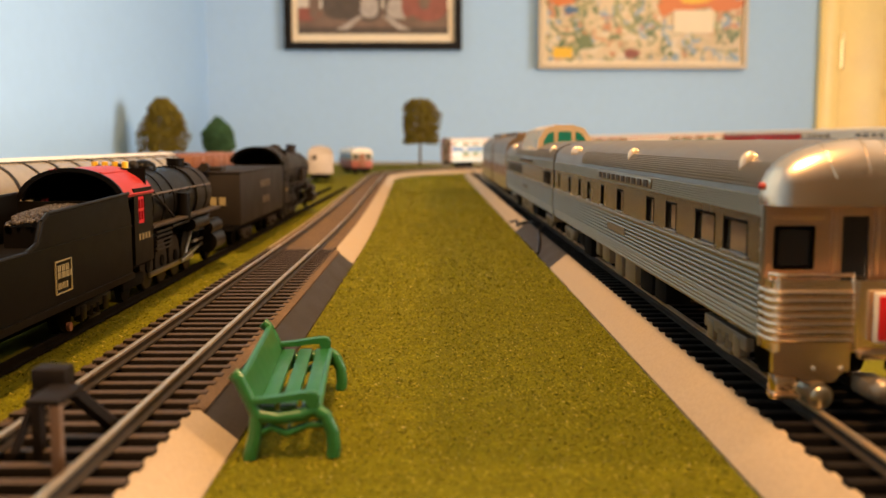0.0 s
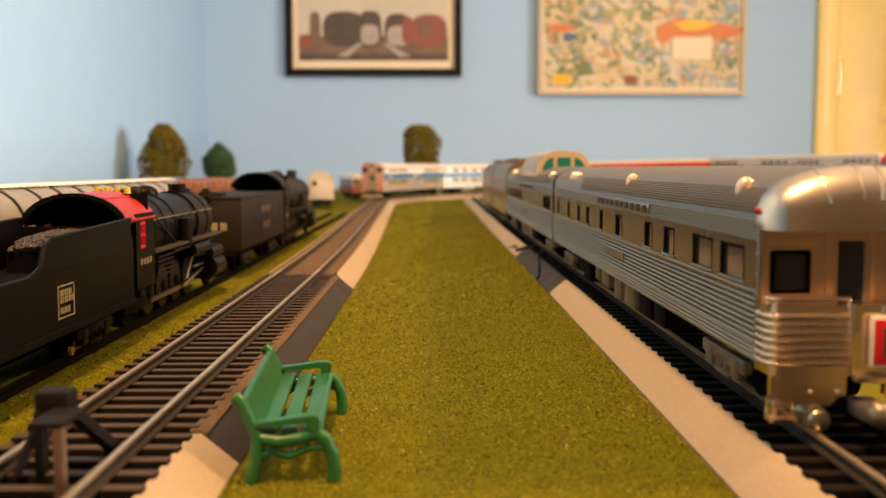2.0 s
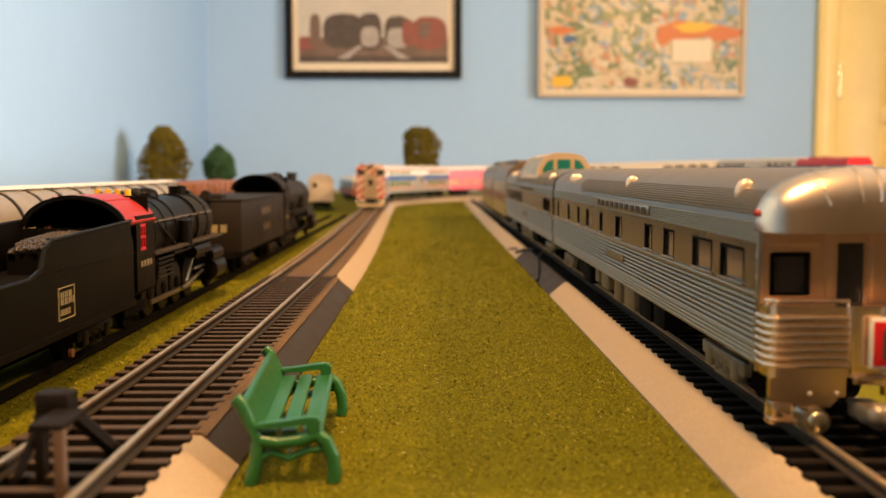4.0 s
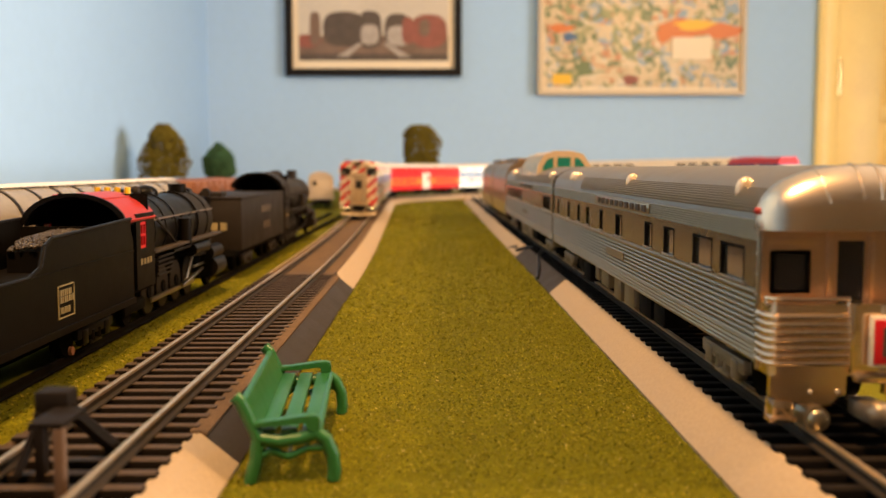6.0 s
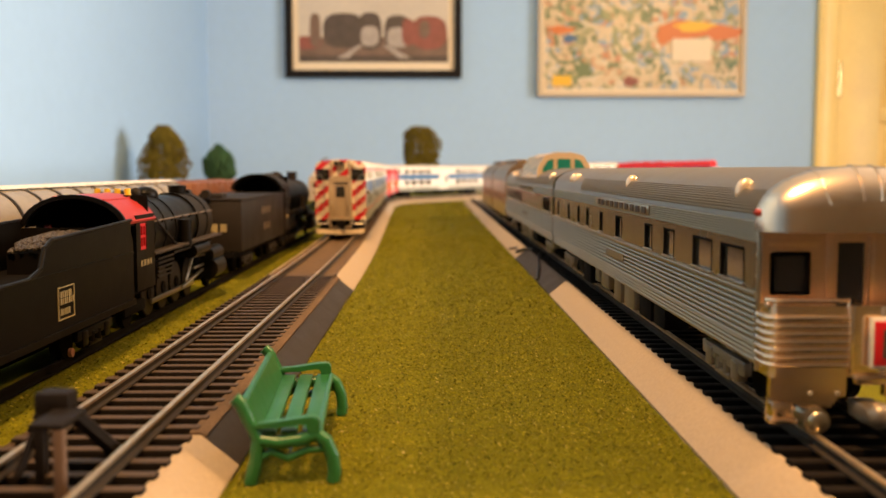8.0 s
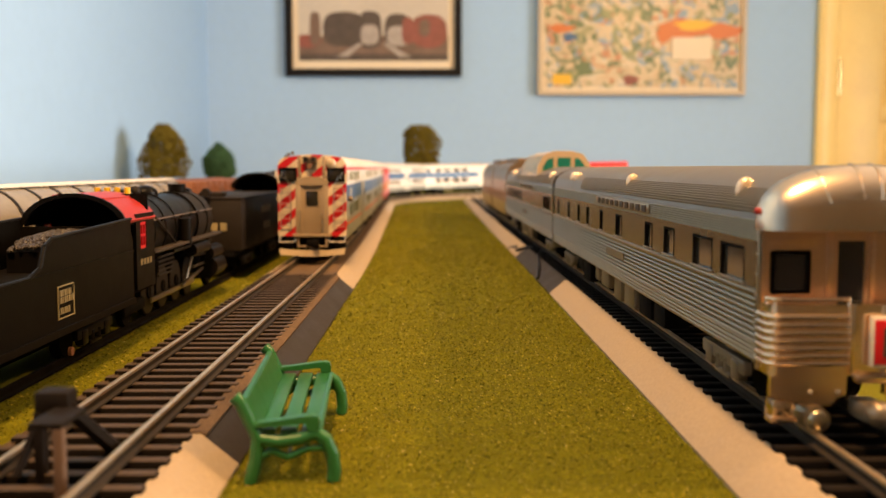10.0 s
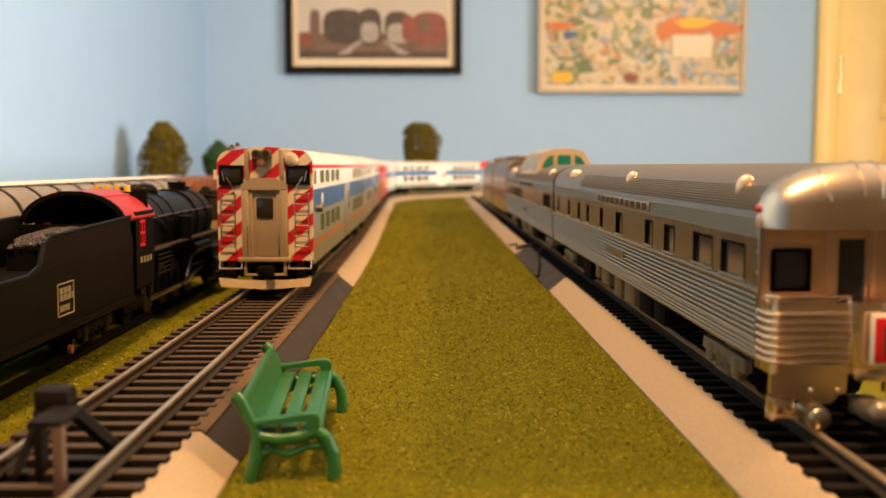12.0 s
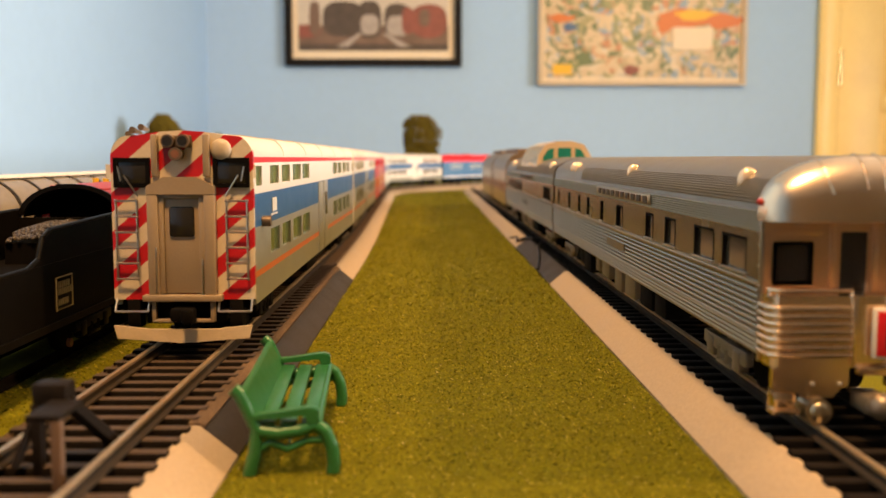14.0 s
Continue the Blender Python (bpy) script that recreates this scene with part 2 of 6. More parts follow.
def ball(bm, p, r, sx=1, sy=1, sz=1, seg=12):
    bmesh.ops.create_uvsphere(bm, u_segments=seg, v_segments=max(6, seg // 2 + 2), radius=r, matrix=Matrix.Translation(p) @ Matrix.Diagonal((sx, sy, sz, 1)))
    return bm


def extrude_profile(bm, profile, y0, y1, closed=True):
    """A profile of (x, z) drawn along y."""
    a = [bm.verts.new((x, y0, z)) for x, z in profile]
    b = [bm.verts.new((x, y1, z)) for x, z in profile]
    k = len(profile)
    for i in range(k if closed else k - 1):
        j = (i + 1) % k
        bm.faces.new((a[i], a[j], b[j], b[i]))
    if closed:
        bm.faces.new(a), bm.faces.new(b[::-1])
    return bm


def sweep(bm, profile, line, caps=True):
    """A profile of (across, up) carried along a line of (x, y, z) that lies nearly flat; across points to the right of the way."""
    rings = []
    for i, p in enumerate(line):
        d = Vector(line[min(i + 1, len(line) - 1)]) - Vector(line[max(i - 1, 0)])
        d.z = 0
        d.normalize()
        right = Vector((d.y, -d.x, 0))
        rings.append([bm.verts.new(Vector(p) + right * a + Vector((0, 0, u))) for a, u in profile])
    k = len(profile)
    for r0, r1 in zip(rings, rings[1:]):
        for i in range(k):
            j = (i + 1) % k
            bm.faces.new((r0[i], r0[j], r1[j], r1[i]))
    if caps:
        bm.faces.new(rings[0]), bm.faces.new(rings[-1][::-1])
    return bm


def holed_wall(bm, u0, u1, v0, v1, holes, place, thick):
    """A wall in u and v with openings (u0, u1, v0, v1); place(u, v, d) gives the point at depth d."""
    us = sorted({u0, u1, *[h[0] for h in holes], *[h[1] for h in holes]})
    vs = sorted({v0, v1, *[h[2] for h in holes], *[h[3] for h in holes]})
    full = {}
    for i in range(len(us) - 1):
        for j in range(len(vs) - 1):
            cu, cv = (us[i] + us[i + 1]) / 2, (vs[j] + vs[j + 1]) / 2
            full[i, j] = not any(h[0] < cu < h[1] and h[2] < cv < h[3] for h in holes)
    cache = {}

    def v(i, j, d):
        if (i, j, d) not in cache:
            cache[i, j, d] = bm.verts.new(place(us[i], vs[j], d * thick))
        return cache[i, j, d]
    for (i, j), f in full.items():
        if not f:
            continue
        for d in (0, 1):
            bm.faces.new([v(i, j, d), v(i + 1, j, d), v(i + 1, j + 1, d), v(i, j + 1, d)])
        for (ni, nj), (p, q) in {(i - 1, j): ((i, j), (i, j + 1)), (i + 1, j): ((i + 1, j), (i + 1, j + 1)), (i, j - 1): ((i, j), (i + 1, j)), (i, j + 1): ((i, j + 1), (i + 1, j + 1))}.items():
            if not full.get((ni, nj), False):
                bm.faces.new([v(*p, 0), v(*q, 0), v(*q, 1), v(*p, 1)])
    return bm


def arc(cx, cz, rx, rz, a0, a1, n):
    return [(cx + rx * math.cos(radians(a0 + (a1 - a0) * i / n)), cz + rz * math.sin(radians(a0 + (a1 - a0) * i / n))) for i in range(n + 1)]


def side_place(sign, x):
    return lambda u, v, d: Vector((sign * (x - d), u, v))


# ---- the loop of track ----
RAIL_Z = 0.0095            # rail head above the grass mat
LEFT_X, RIGHT_X = -0.0607, 0.0763
SEGMENTS = ((0.42, 0.0), (0.30, -0.023), (0.703, 0.0), (0.5295, 1.0432), (0.5872, 2.1214), (1.2, 0.0))


def loop_points():
    x, y, s, th, step = LEFT_X, 0.0, 0.0, 0.0, 0.005
    rows = [(-0.6, x, -0.6, 0.0), (0.0, x, y, 0.0)]
    for length, turn in SEGMENTS:
        n = max(0, round(length / step))
        for _ in range(n):
            th += turn / n / 2
            x, y, s = x + math.sin(th) * length / n, y + math.cos(th) * length / n, s + length / n
            th += turn / n / 2
            rows.append((s, x, y, th))
    return np.array(rows)


LOOP = loop_points()


def grade(s):
    """The loop climbs a little round the far end."""
    k = min(1.0, max(0.0, (s - 1.75) / 0.75))
    return 0.0125 * k * k * (3 - 2 * k)


def loop_at(s, across=0.0):
    x, y, th = [float(np.interp(s, LOOP[:, 0], LOOP[:, i])) for i in (1, 2, 3)]
    return Vector((x + across * math.cos(th), y - across * math.sin(th), RAIL_Z + grade(s))), th


# ---- the room ----
def build_room():
    wall_y, left_x, right_x, back_y, floor_z, top_z = 2.95, -0.68, 2.5, -2.2, -1.0, 1.42
    def put(name, bm, mat, label, cat):
        me = mesh_of(bm, name)
        me.materials.append(mat)
        return tagged(new(name, me), label, cat, kind="structure")
    bm = bmesh.new()
    holed_wall(bm, left_x - 0.12, right_x + 0.12, floor_z, top_z, [(1.235, 2.05, floor_z, 1.035)], lambda u, v, d: Vector((u, wall_y + d, v)), 0.12)
    put("wall_north", bm, M["wall"], "smooth light blue painted wall behind the layout", "wall")
    put("wall_west", boxes((left_x - 0.12, left_x, back_y, wall_y, floor_z, top_z)), M["wall"], "light blue painted side wall beside the layout", "wall")
    bm = bmesh.new()
    holed_wall(bm, back_y, wall_y, floor_z, top_z, [(0.0, 1.2, 0.0, 0.7)], lambda u, v, d: Vector((right_x + d, u, v)), 0.12)
    put("wall_east", bm, M["wall"], "light blue painted wall with a window opening", "wall")
    put("wall_south", boxes((left_x - 0.12, right_x + 0.12, back_y - 0.12, back_y, floor_z, top_z)), M["unseen_wall"], "plain unseen wall closing the room, tan for warm reflections", "wall")
    put("floor", boxes((left_x - 0.12, right_x + 0.12, back_y - 0.12, wall_y + 0.12, floor_z - 0.1, floor_z)), M["carpet"], "brown carpeted floor under the layout table", "floor")
    put("ceiling", boxes((left_x - 0.12, right_x + 0.12, back_y - 0.12, wall_y + 0.12, top_z, top_z + 0.1)), M["ceiling"], "plain white painted ceiling", "ceiling")
    door = thing("door_1", "varnished honey oak panelled door with brass hinges", "door", kind="structure")
    rails = [(1.236, 1.377, 2.96, 3.0, floor_z + 0.01, 1.03), (1.93, 2.045, 2.96, 3.0, floor_z + 0.01, 1.03), (1.377, 1.93, 2.96, 3.0, 0.93, 1.03), (1.377, 1.93, 2.96, 3.0, 0.198, 0.241),
             (1.377, 1.93, 2.96, 3.0, -0.22, -0.08), (1.377, 1.93, 2.96, 3.0, floor_z + 0.01, -0.8), (1.60, 1.69, 2.962, 2.998, -0.8, 0.93)]
    part("door_frame", boxes(*rails, bevel=0.004), M["oak"], door)
    for x0, x1 in ((1.377, 1.60), (1.69, 1.93)):
        for z0, z1 in ((0.241, 0.93), (-0.08, 0.198), (-0.8, -0.22)):
            part("door_panel", boxes((x0 - 0.006, x1 + 0.006, 2.974, 2.988, z0 - 0.006, z1 + 0.006), (x0 + 0.02, x1 - 0.02, 2.967, 2.976, z0 + 0.02, z1 - 0.02), bevel=0.004), M["oak"], door)
    for z in (0.33, -0.7, 0.85):
        bm = boxes((1.226, 1.25, 2.952, 2.96, z - 0.05, z + 0.05), bevel=0.001)
        rod(bm, (1.240, 2.949, z - 0.055), (1.240, 2.949, z + 0.055), 0.0065, 10)
        part("hinge", bm, M["brass"], door, "bright brass hinge")
    # added backing, never in view: stops outside light at the door's gaps
    put("wall_door_backing", boxes((1.1, 2.2, 3.09, 3.12, floor_z, top_z)), M["unseen_wall"], "plain tan unseen backing that keeps light out of the door gaps", "wall")
    trim = thing("trim", "oak door casing with a moulded edge", "door casing", kind="structure")
    prof = [(0, 0), (0, -0.016), (0.008, -0.02), (0.02, -0.014), (0.045, -0.012), (0.058, -0.018), (0.064, -0.012), (0.064, 0)]
    for x, sgn in ((1.169, 1), (2.116, -1)):
        bm = bmesh.new()
        lo = [bm.verts.new((x + sgn * a, wall_y + b, floor_z)) for a, b in prof]
        hi = [bm.verts.new((x + sgn * a, wall_y + b, 1.1)) for a, b in prof]
        for i in range(len(prof)):
            j = (i + 1) % len(prof)
            bm.faces.new((lo[i], lo[j], hi[j], hi[i]))
        bm.faces.new(lo), bm.faces.new(hi[::-1])
        part("casing", bm, M["oak"], trim)
    # fixture assumed and unseen; the warm light comes from the area lamp below it
    lamp = thing("ceiling_light", "assumed round white glass ceiling light, out of view, switched on", "ceiling light")
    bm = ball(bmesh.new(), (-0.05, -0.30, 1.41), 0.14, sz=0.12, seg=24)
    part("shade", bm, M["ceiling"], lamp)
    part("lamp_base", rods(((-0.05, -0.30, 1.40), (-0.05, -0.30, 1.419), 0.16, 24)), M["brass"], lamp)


def build_table():
    table = thing("layout_table", "plywood layout table with a pale bare back edge", "table")
    part("tabletop", boxes((-0.66, 2.0, 0.03, 2.86, -0.022, -0.0025), bevel=0.001), M["ply"], table)
    for x in (-0.6, 0.6, 1.9):
        for y in (0.12, 2.75):
            part("leg", boxes((x - 0.03, x + 0.03, y - 0.03, y + 0.03, -1.0, -0.022)), M["ply"], table)

    def mat_sheet(name, x0, x1, y0, y1, mat, label):
        bm = bmesh.new()
        nx, ny = max(2, int((x1 - x0) / 0.012)), max(2, int((y1 - y0) / 0.012))
        top = [[bm.verts.new((x0 + (x1 - x0) * i / nx, y0 + (y1 - y0) * j / ny, 0.0006 * noise.noise(Vector((x0 + (x1 - x0) * i / nx, y0 + (y1 - y0) * j / ny, 0)) * 40) - 0.0003)) for j in range(ny + 1)] for i in range(nx + 1)]
        for i in range(nx):
            for j in range(ny):
                bm.faces.new((top[i][j], top[i + 1][j], top[i + 1][j + 1], top[i][j + 1]))
        edge = bmesh.ops.extrude_edge_only(bm, edges=[e for e in bm.edges if e.is_boundary])["geom"]
        for v in edge:
            if isinstance(v, bmesh.types.BMVert):
                v.co.z = -0.0025
        ob = part(name, bm, mat, None)
        return tagged(ob, label, "grass mat", kind="structure")
    mat_sheet("ground", -0.66, 2.0, 0.04, 2.42, M["grass"], "olive green fibre grass mat on the table")


# ---- track ----
RAIL_WEB = ((-0.0013, -0.0025), (0.0013, -0.0025), (0.0013, -0.0021), (0.00035, -0.0018), (0.00035, -0.0006), (-0.00035, -0.0006), (-0.00035, -0.0018), (-0.0013, -0.0021))
RAIL_HEAD = ((-0.00055, -0.0007), (0.00055, -0.0007), (0.00055, -0.0001), (0.0004, 0), (-0.0004, 0), (-0.00055, -0.0001))


# Upward faces get the pale slot, all others the painted shade.
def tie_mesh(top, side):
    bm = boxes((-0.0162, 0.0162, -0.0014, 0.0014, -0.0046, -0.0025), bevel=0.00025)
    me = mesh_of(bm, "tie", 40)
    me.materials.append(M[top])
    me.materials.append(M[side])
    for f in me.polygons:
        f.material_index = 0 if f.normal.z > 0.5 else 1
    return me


def track(name, label, at, s0, s1, ties, beds, rail_mat="rail", far=99.0, mats=("tie_top", "tie_side")):
    """Two rails and ties along at(s, across); beds: (from, to, material, left?, right?)."""
    t = thing(name, label, "track")
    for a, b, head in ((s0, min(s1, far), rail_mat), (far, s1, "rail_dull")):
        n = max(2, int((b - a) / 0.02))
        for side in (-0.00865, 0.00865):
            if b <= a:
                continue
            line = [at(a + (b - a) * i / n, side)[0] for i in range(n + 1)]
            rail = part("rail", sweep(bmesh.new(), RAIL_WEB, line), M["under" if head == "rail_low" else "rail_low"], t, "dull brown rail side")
            part("rail_head", sweep(bmesh.new(), RAIL_HEAD, line), M[mats[0] if head == "rail_low" else head], rail, "bright rail head" if head == "rail" else "dull rail head")
    for a, b, mat, left, right in beds:
        m = max(2, int((b - a) / 0.02))
        line = [at(a + (b - a) * i / m)[0] for i in range(m + 1)]
        drop = [(p.x, p.y, p.z - RAIL_Z) for p in line]
        top = 0.0069 if mat == "ballast" else 0.0053
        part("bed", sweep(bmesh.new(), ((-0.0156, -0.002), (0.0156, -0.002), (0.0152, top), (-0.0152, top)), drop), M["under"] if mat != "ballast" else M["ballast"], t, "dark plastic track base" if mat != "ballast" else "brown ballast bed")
        mm = M["beige"] if mat == "ballast" else M[mat]
        for on, sg in ((left, -1), (right, 1)):
            if on == "rough":
                pr = [(sg * 0.0153, -0.002), (sg * 0.0215, -0.002), (sg * 0.0212, 0.0006), (sg * 0.0185, 0.0050), (sg * 0.0153, 0.0064)]
                part("shoulder", sweep(bmesh.new(), pr, drop), M["ballast"], t, "crumbly brown ballast edge")
            elif on:
                if mat == "grey_bed" and ties[1] < 0.6:
                    part("ballast_strip", sweep(bmesh.new(), [(sg * 0.0150, 0.0050), (sg * 0.0180, 0.0050), (sg * 0.0182, 0.0061), (sg * 0.0170, 0.0067), (sg * 0.0150, 0.0067)], drop), M["ballast"], t, "brown ballast grains along the tie ends")
                pr = [(sg * 0.0153, -0.002), (sg * 0.0242, -0.002), (sg * 0.0242, 0.0004), (sg * 0.0172, 0.0062), (sg * 0.0153, 0.0062)]
                part("shoulder", sweep(bmesh.new(), pr, drop), mm, t, "sloping plastic roadbed shoulder")
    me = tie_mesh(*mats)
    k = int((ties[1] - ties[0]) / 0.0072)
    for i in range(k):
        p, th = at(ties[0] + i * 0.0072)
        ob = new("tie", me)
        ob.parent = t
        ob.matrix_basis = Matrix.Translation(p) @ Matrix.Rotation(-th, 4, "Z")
    return t


def straight_at(x, bend_from=9.0, bend=0.0):
    def at(s, across=0.0):
        return Vector((x + across + (bend * (s - bend_from) ** 2 if s > bend_from else 0), s, RAIL_Z)), (2 * bend * (s - bend_from) if s > bend_from else 0.0)
    return at


def build_tracks():
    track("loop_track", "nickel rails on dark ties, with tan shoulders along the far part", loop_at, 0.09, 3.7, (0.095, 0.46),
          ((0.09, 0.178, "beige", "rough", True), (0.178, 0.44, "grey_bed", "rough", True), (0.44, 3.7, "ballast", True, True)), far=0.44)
    # these ties are coloured black for the shadow under the silver train
    track("siding_track", "nickel rails on ties blackened for the train's shade, beside a tan shoulder", straight_at(RIGHT_X), 0.06, 1.6, (0.065, 0.9),
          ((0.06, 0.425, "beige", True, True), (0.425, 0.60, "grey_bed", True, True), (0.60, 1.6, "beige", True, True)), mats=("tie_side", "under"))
    # black rails stand in for the dark shadow below the parked engines
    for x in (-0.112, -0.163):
        track("siding_track", "rails sunk low in the grass mat, black for the engines' shade", lambda s, across=0.0, x=x: (Vector((x + across, s, LOW_RAIL)), 0.0), 0.02, 1.15, (0.0, 0.0), (), "rail_low", mats=("under", "under"))


# ---- rolling stock ----
def wheelset(parent, y, axle_z=0.0052, r=0.0052, mat="under"):
    bm = bmesh.new()
    for sg in (-1, 1):
        rod(bm, (sg * 0.0072, y, axle_z), (sg * 0.0094, y, axle_z), r, 16)
        rod(bm, (sg * 0.0066, y, axle_z), (sg * 0.0072, y, axle_z), r * 1.12, 16)
    rod(bm, (-0.0072, y, axle_z), (0.0072, y, axle_z), 0.001, 8)
    part("wheelset", bm, M[mat], parent)


def truck_part(parent, y, mat="under", span=0.0145, half=0.0115):
    """A four-wheeled truck: side frames, bolster, springs and two wheelsets, built as one part with its wheelsets under it."""
    bm = bmesh.new()
    for sg in (-1, 1):
        x0, x1 = sorted((sg * half, sg * (half + 0.0018)))
        box(bm, x0, x1, y - span, y + span, 0.0052, 0.0082, 0.0004)
        for dy in (-span * 0.62, span * 0.62):
            box(bm, x0 - 0.0003, x1 + 0.0003, y + dy - 0.0022, y + dy + 0.0022, 0.0034, 0.0076, 0.0004)
        for dy in (-0.0026, 0.0026):
            rod(bm, (sg * (half + 0.0012), y + dy, 0.0036), (sg * (half + 0.0012), y + dy, 0.0066), 0.0011, 8)
        box(bm, x0, x1, y - 0.005, y + 0.005, 0.0026, 0.0038, 0.0003)
    box(bm, -half, half, y - 0.003, y + 0.003, 0.006, 0.0092)
    tr = part("truck", bm, M[mat], parent)
    for dy in (-span * 0.62, span * 0.62):
        wheelset(tr, y + dy)
    return tr


def roof_profile(w, z0, z1, round_part=0.55, n=10, thick=0.0008):
    k = w * round_part
    top = [(w, z0)] + arc(w - k, z1 - (z1 - z0) * 0.92, k, (z1 - z0) * 0.80, 0, 70, n // 2)
    top = [(x, z) for x, z in top]
    end_x, end_z = top[-1]
    top += [(end_x * (1 - i / n), z1 - (z1 - end_z) * (1 - i / n) ** 2) for i in range(1, n)]
    full = top + [(0, z1)] + [(-x, z) for x, z in top[::-1]]
    return full


def gallery_profile(n=8, base=0.0105):
    """Outer section of a bilevel car from sill to roof crown, right to left."""
    right = [(0.0172, base), (0.0172, 0.0468)] + arc(0.0124, 0.0468, 0.0048, 0.0052, 0, 75, n)[1:]
    right += [(0.0105, 0.0521), (0.005, 0.0529), (0, 0.0532)]
    return right + [(-x, z) for x, z in right[-2::-1]]


def gallery_car(name, label, scheme, cab=False):
    """A bilevel commuter car with its banded sides, two rows of windows, centre door, roof and trucks. Front towards -y is the tail; +y leads."""
    car = thing(name, label, "train car", "cars of the commuter train")
    hl, w = 0.1475, 0.0172
    roof = [p for p in gallery_profile() if p[1] >= 0.0468]
    bm = extrude_profile(bmesh.new(), roof, -hl, hl)
    part("roof", bm, M[scheme["roof"]], car, "pale ribbed roof")
    for y in (-0.1, -0.05, 0.0, 0.05, 0.1):
        bm = extrude_profile(bmesh.new(), [(x * 1.006, z * 1.004 + 0.0001) for x, z in roof], y - 0.0005, y + 0.0005)
        part("roof_rib", bm, M[scheme["roof"]], car)
    up, low = [], []
    for a, b in ((0.137, 0.1455), (0.1095, 0.1245), (0.0880, 0.1043), (0.0635, 0.0820), (0.0414, 0.0595)):
        for u, v in ((a, b), (-b, -a)):
            up.append((u, v, 0.0396, 0.0446))
            if a < 0.12:
                low.append((u, v, 0.0209, 0.0276))
    bands = (("fascia", 0.0454, 0.0468, scheme["line"], []), ("upper_side", 0.0377, 0.0454, scheme["upper"], up), ("belt", 0.0295, 0.0377, scheme["belt"], []),
             ("lower_side", 0.0186, 0.0295, scheme["lower"], low), ("stripe", 0.0170, 0.0186, scheme["stripe"], []), ("sill", 0.0105, 0.0170, scheme["sill"], []))
    for sg in (-1, 1):
        for nm, z0, z1, mat, holes in bands:
            bm = holed_wall(bmesh.new(), -hl, hl, z0, z1, holes, side_place(sg, w), 0.0011)
            part(nm, bm, M[mat], car)
        for h in up + low:
            x0, x1 = sorted((sg * (w - 0.0008), sg * (w - 0.0011)))
            part("window", boxes((x0, x1, h[0] - 0.0004, h[1] + 0.0004, h[2] - 0.0004, h[3] + 0.0004)), M[scheme["glass"]], car, "tinted window")
        x0, x1 = sorted((sg * w, sg * (w + 0.0004)))
        for y in (-0.0150, 0.0010):
            part("side_door", boxes((x0, x1, y, y + 0.0140, 0.0112, 0.0375), bevel=0.0002), M[scheme["door"]], car, "sliding side door")
        x0, x1 = sorted((sg * (w + 0.0001), sg * (w + 0.0006)))
        part("door_glass", boxes((x0, x1, -0.0110, -0.0050, 0.024, 0.033)), M["dark_glass"], car)
    part("floor_pan", boxes((-w + 0.0012, w - 0.0012, -hl + 0.001, hl - 0.001, 0.0095, 0.0115)), M["under"], car)
    # solid black filling: the darkness inside the car is its colour
    part("inner_deck", boxes((-w + 0.004, w - 0.004, -hl + 0.002, hl - 0.002, 0.0115, 0.0465)), M["under"], car, "black block for the unlit interior")
    bm = boxes((-0.012, 0.012, -0.05, -0.02, 0.004, 0.0095), (-0.013, 0.013, -0.012, 0.018, 0.0035, 0.0095), (-0.010, 0.010, 0.025, 0.055, 0.0045, 0.0095), bevel=0.0005)
    part("equipment_box", bm, M["under"], car, "underfloor equipment")
    for y in (-0.112, 0.112):
        truck_part(car, y)
    ends = [(-1, "car_end")] if cab else [(-1, "car_end"), (1, "car_end")]
    prof = gallery_profile()
    for sg, nm in ends:
        y0, y1 = sorted((sg * hl, sg * (hl + 0.0012)))
        part(nm, extrude_profile(bmesh.new(), prof, y0, y1), M[scheme["upper"]], car)
        y0, y1 = sorted((sg * (hl + 0.0012), sg * (hl + 0.0038)))
        bm = holed_wall(bmesh.new(), -0.0065, 0.0065, 0.010, 0.0345, [(-0.0045, 0.0045, 0.012, 0.0325)], lambda u, v, d: Vector((u, y0 + d, v)), y1 - y0)
        part("diaphragm", bm, M["under"], car)
    return car


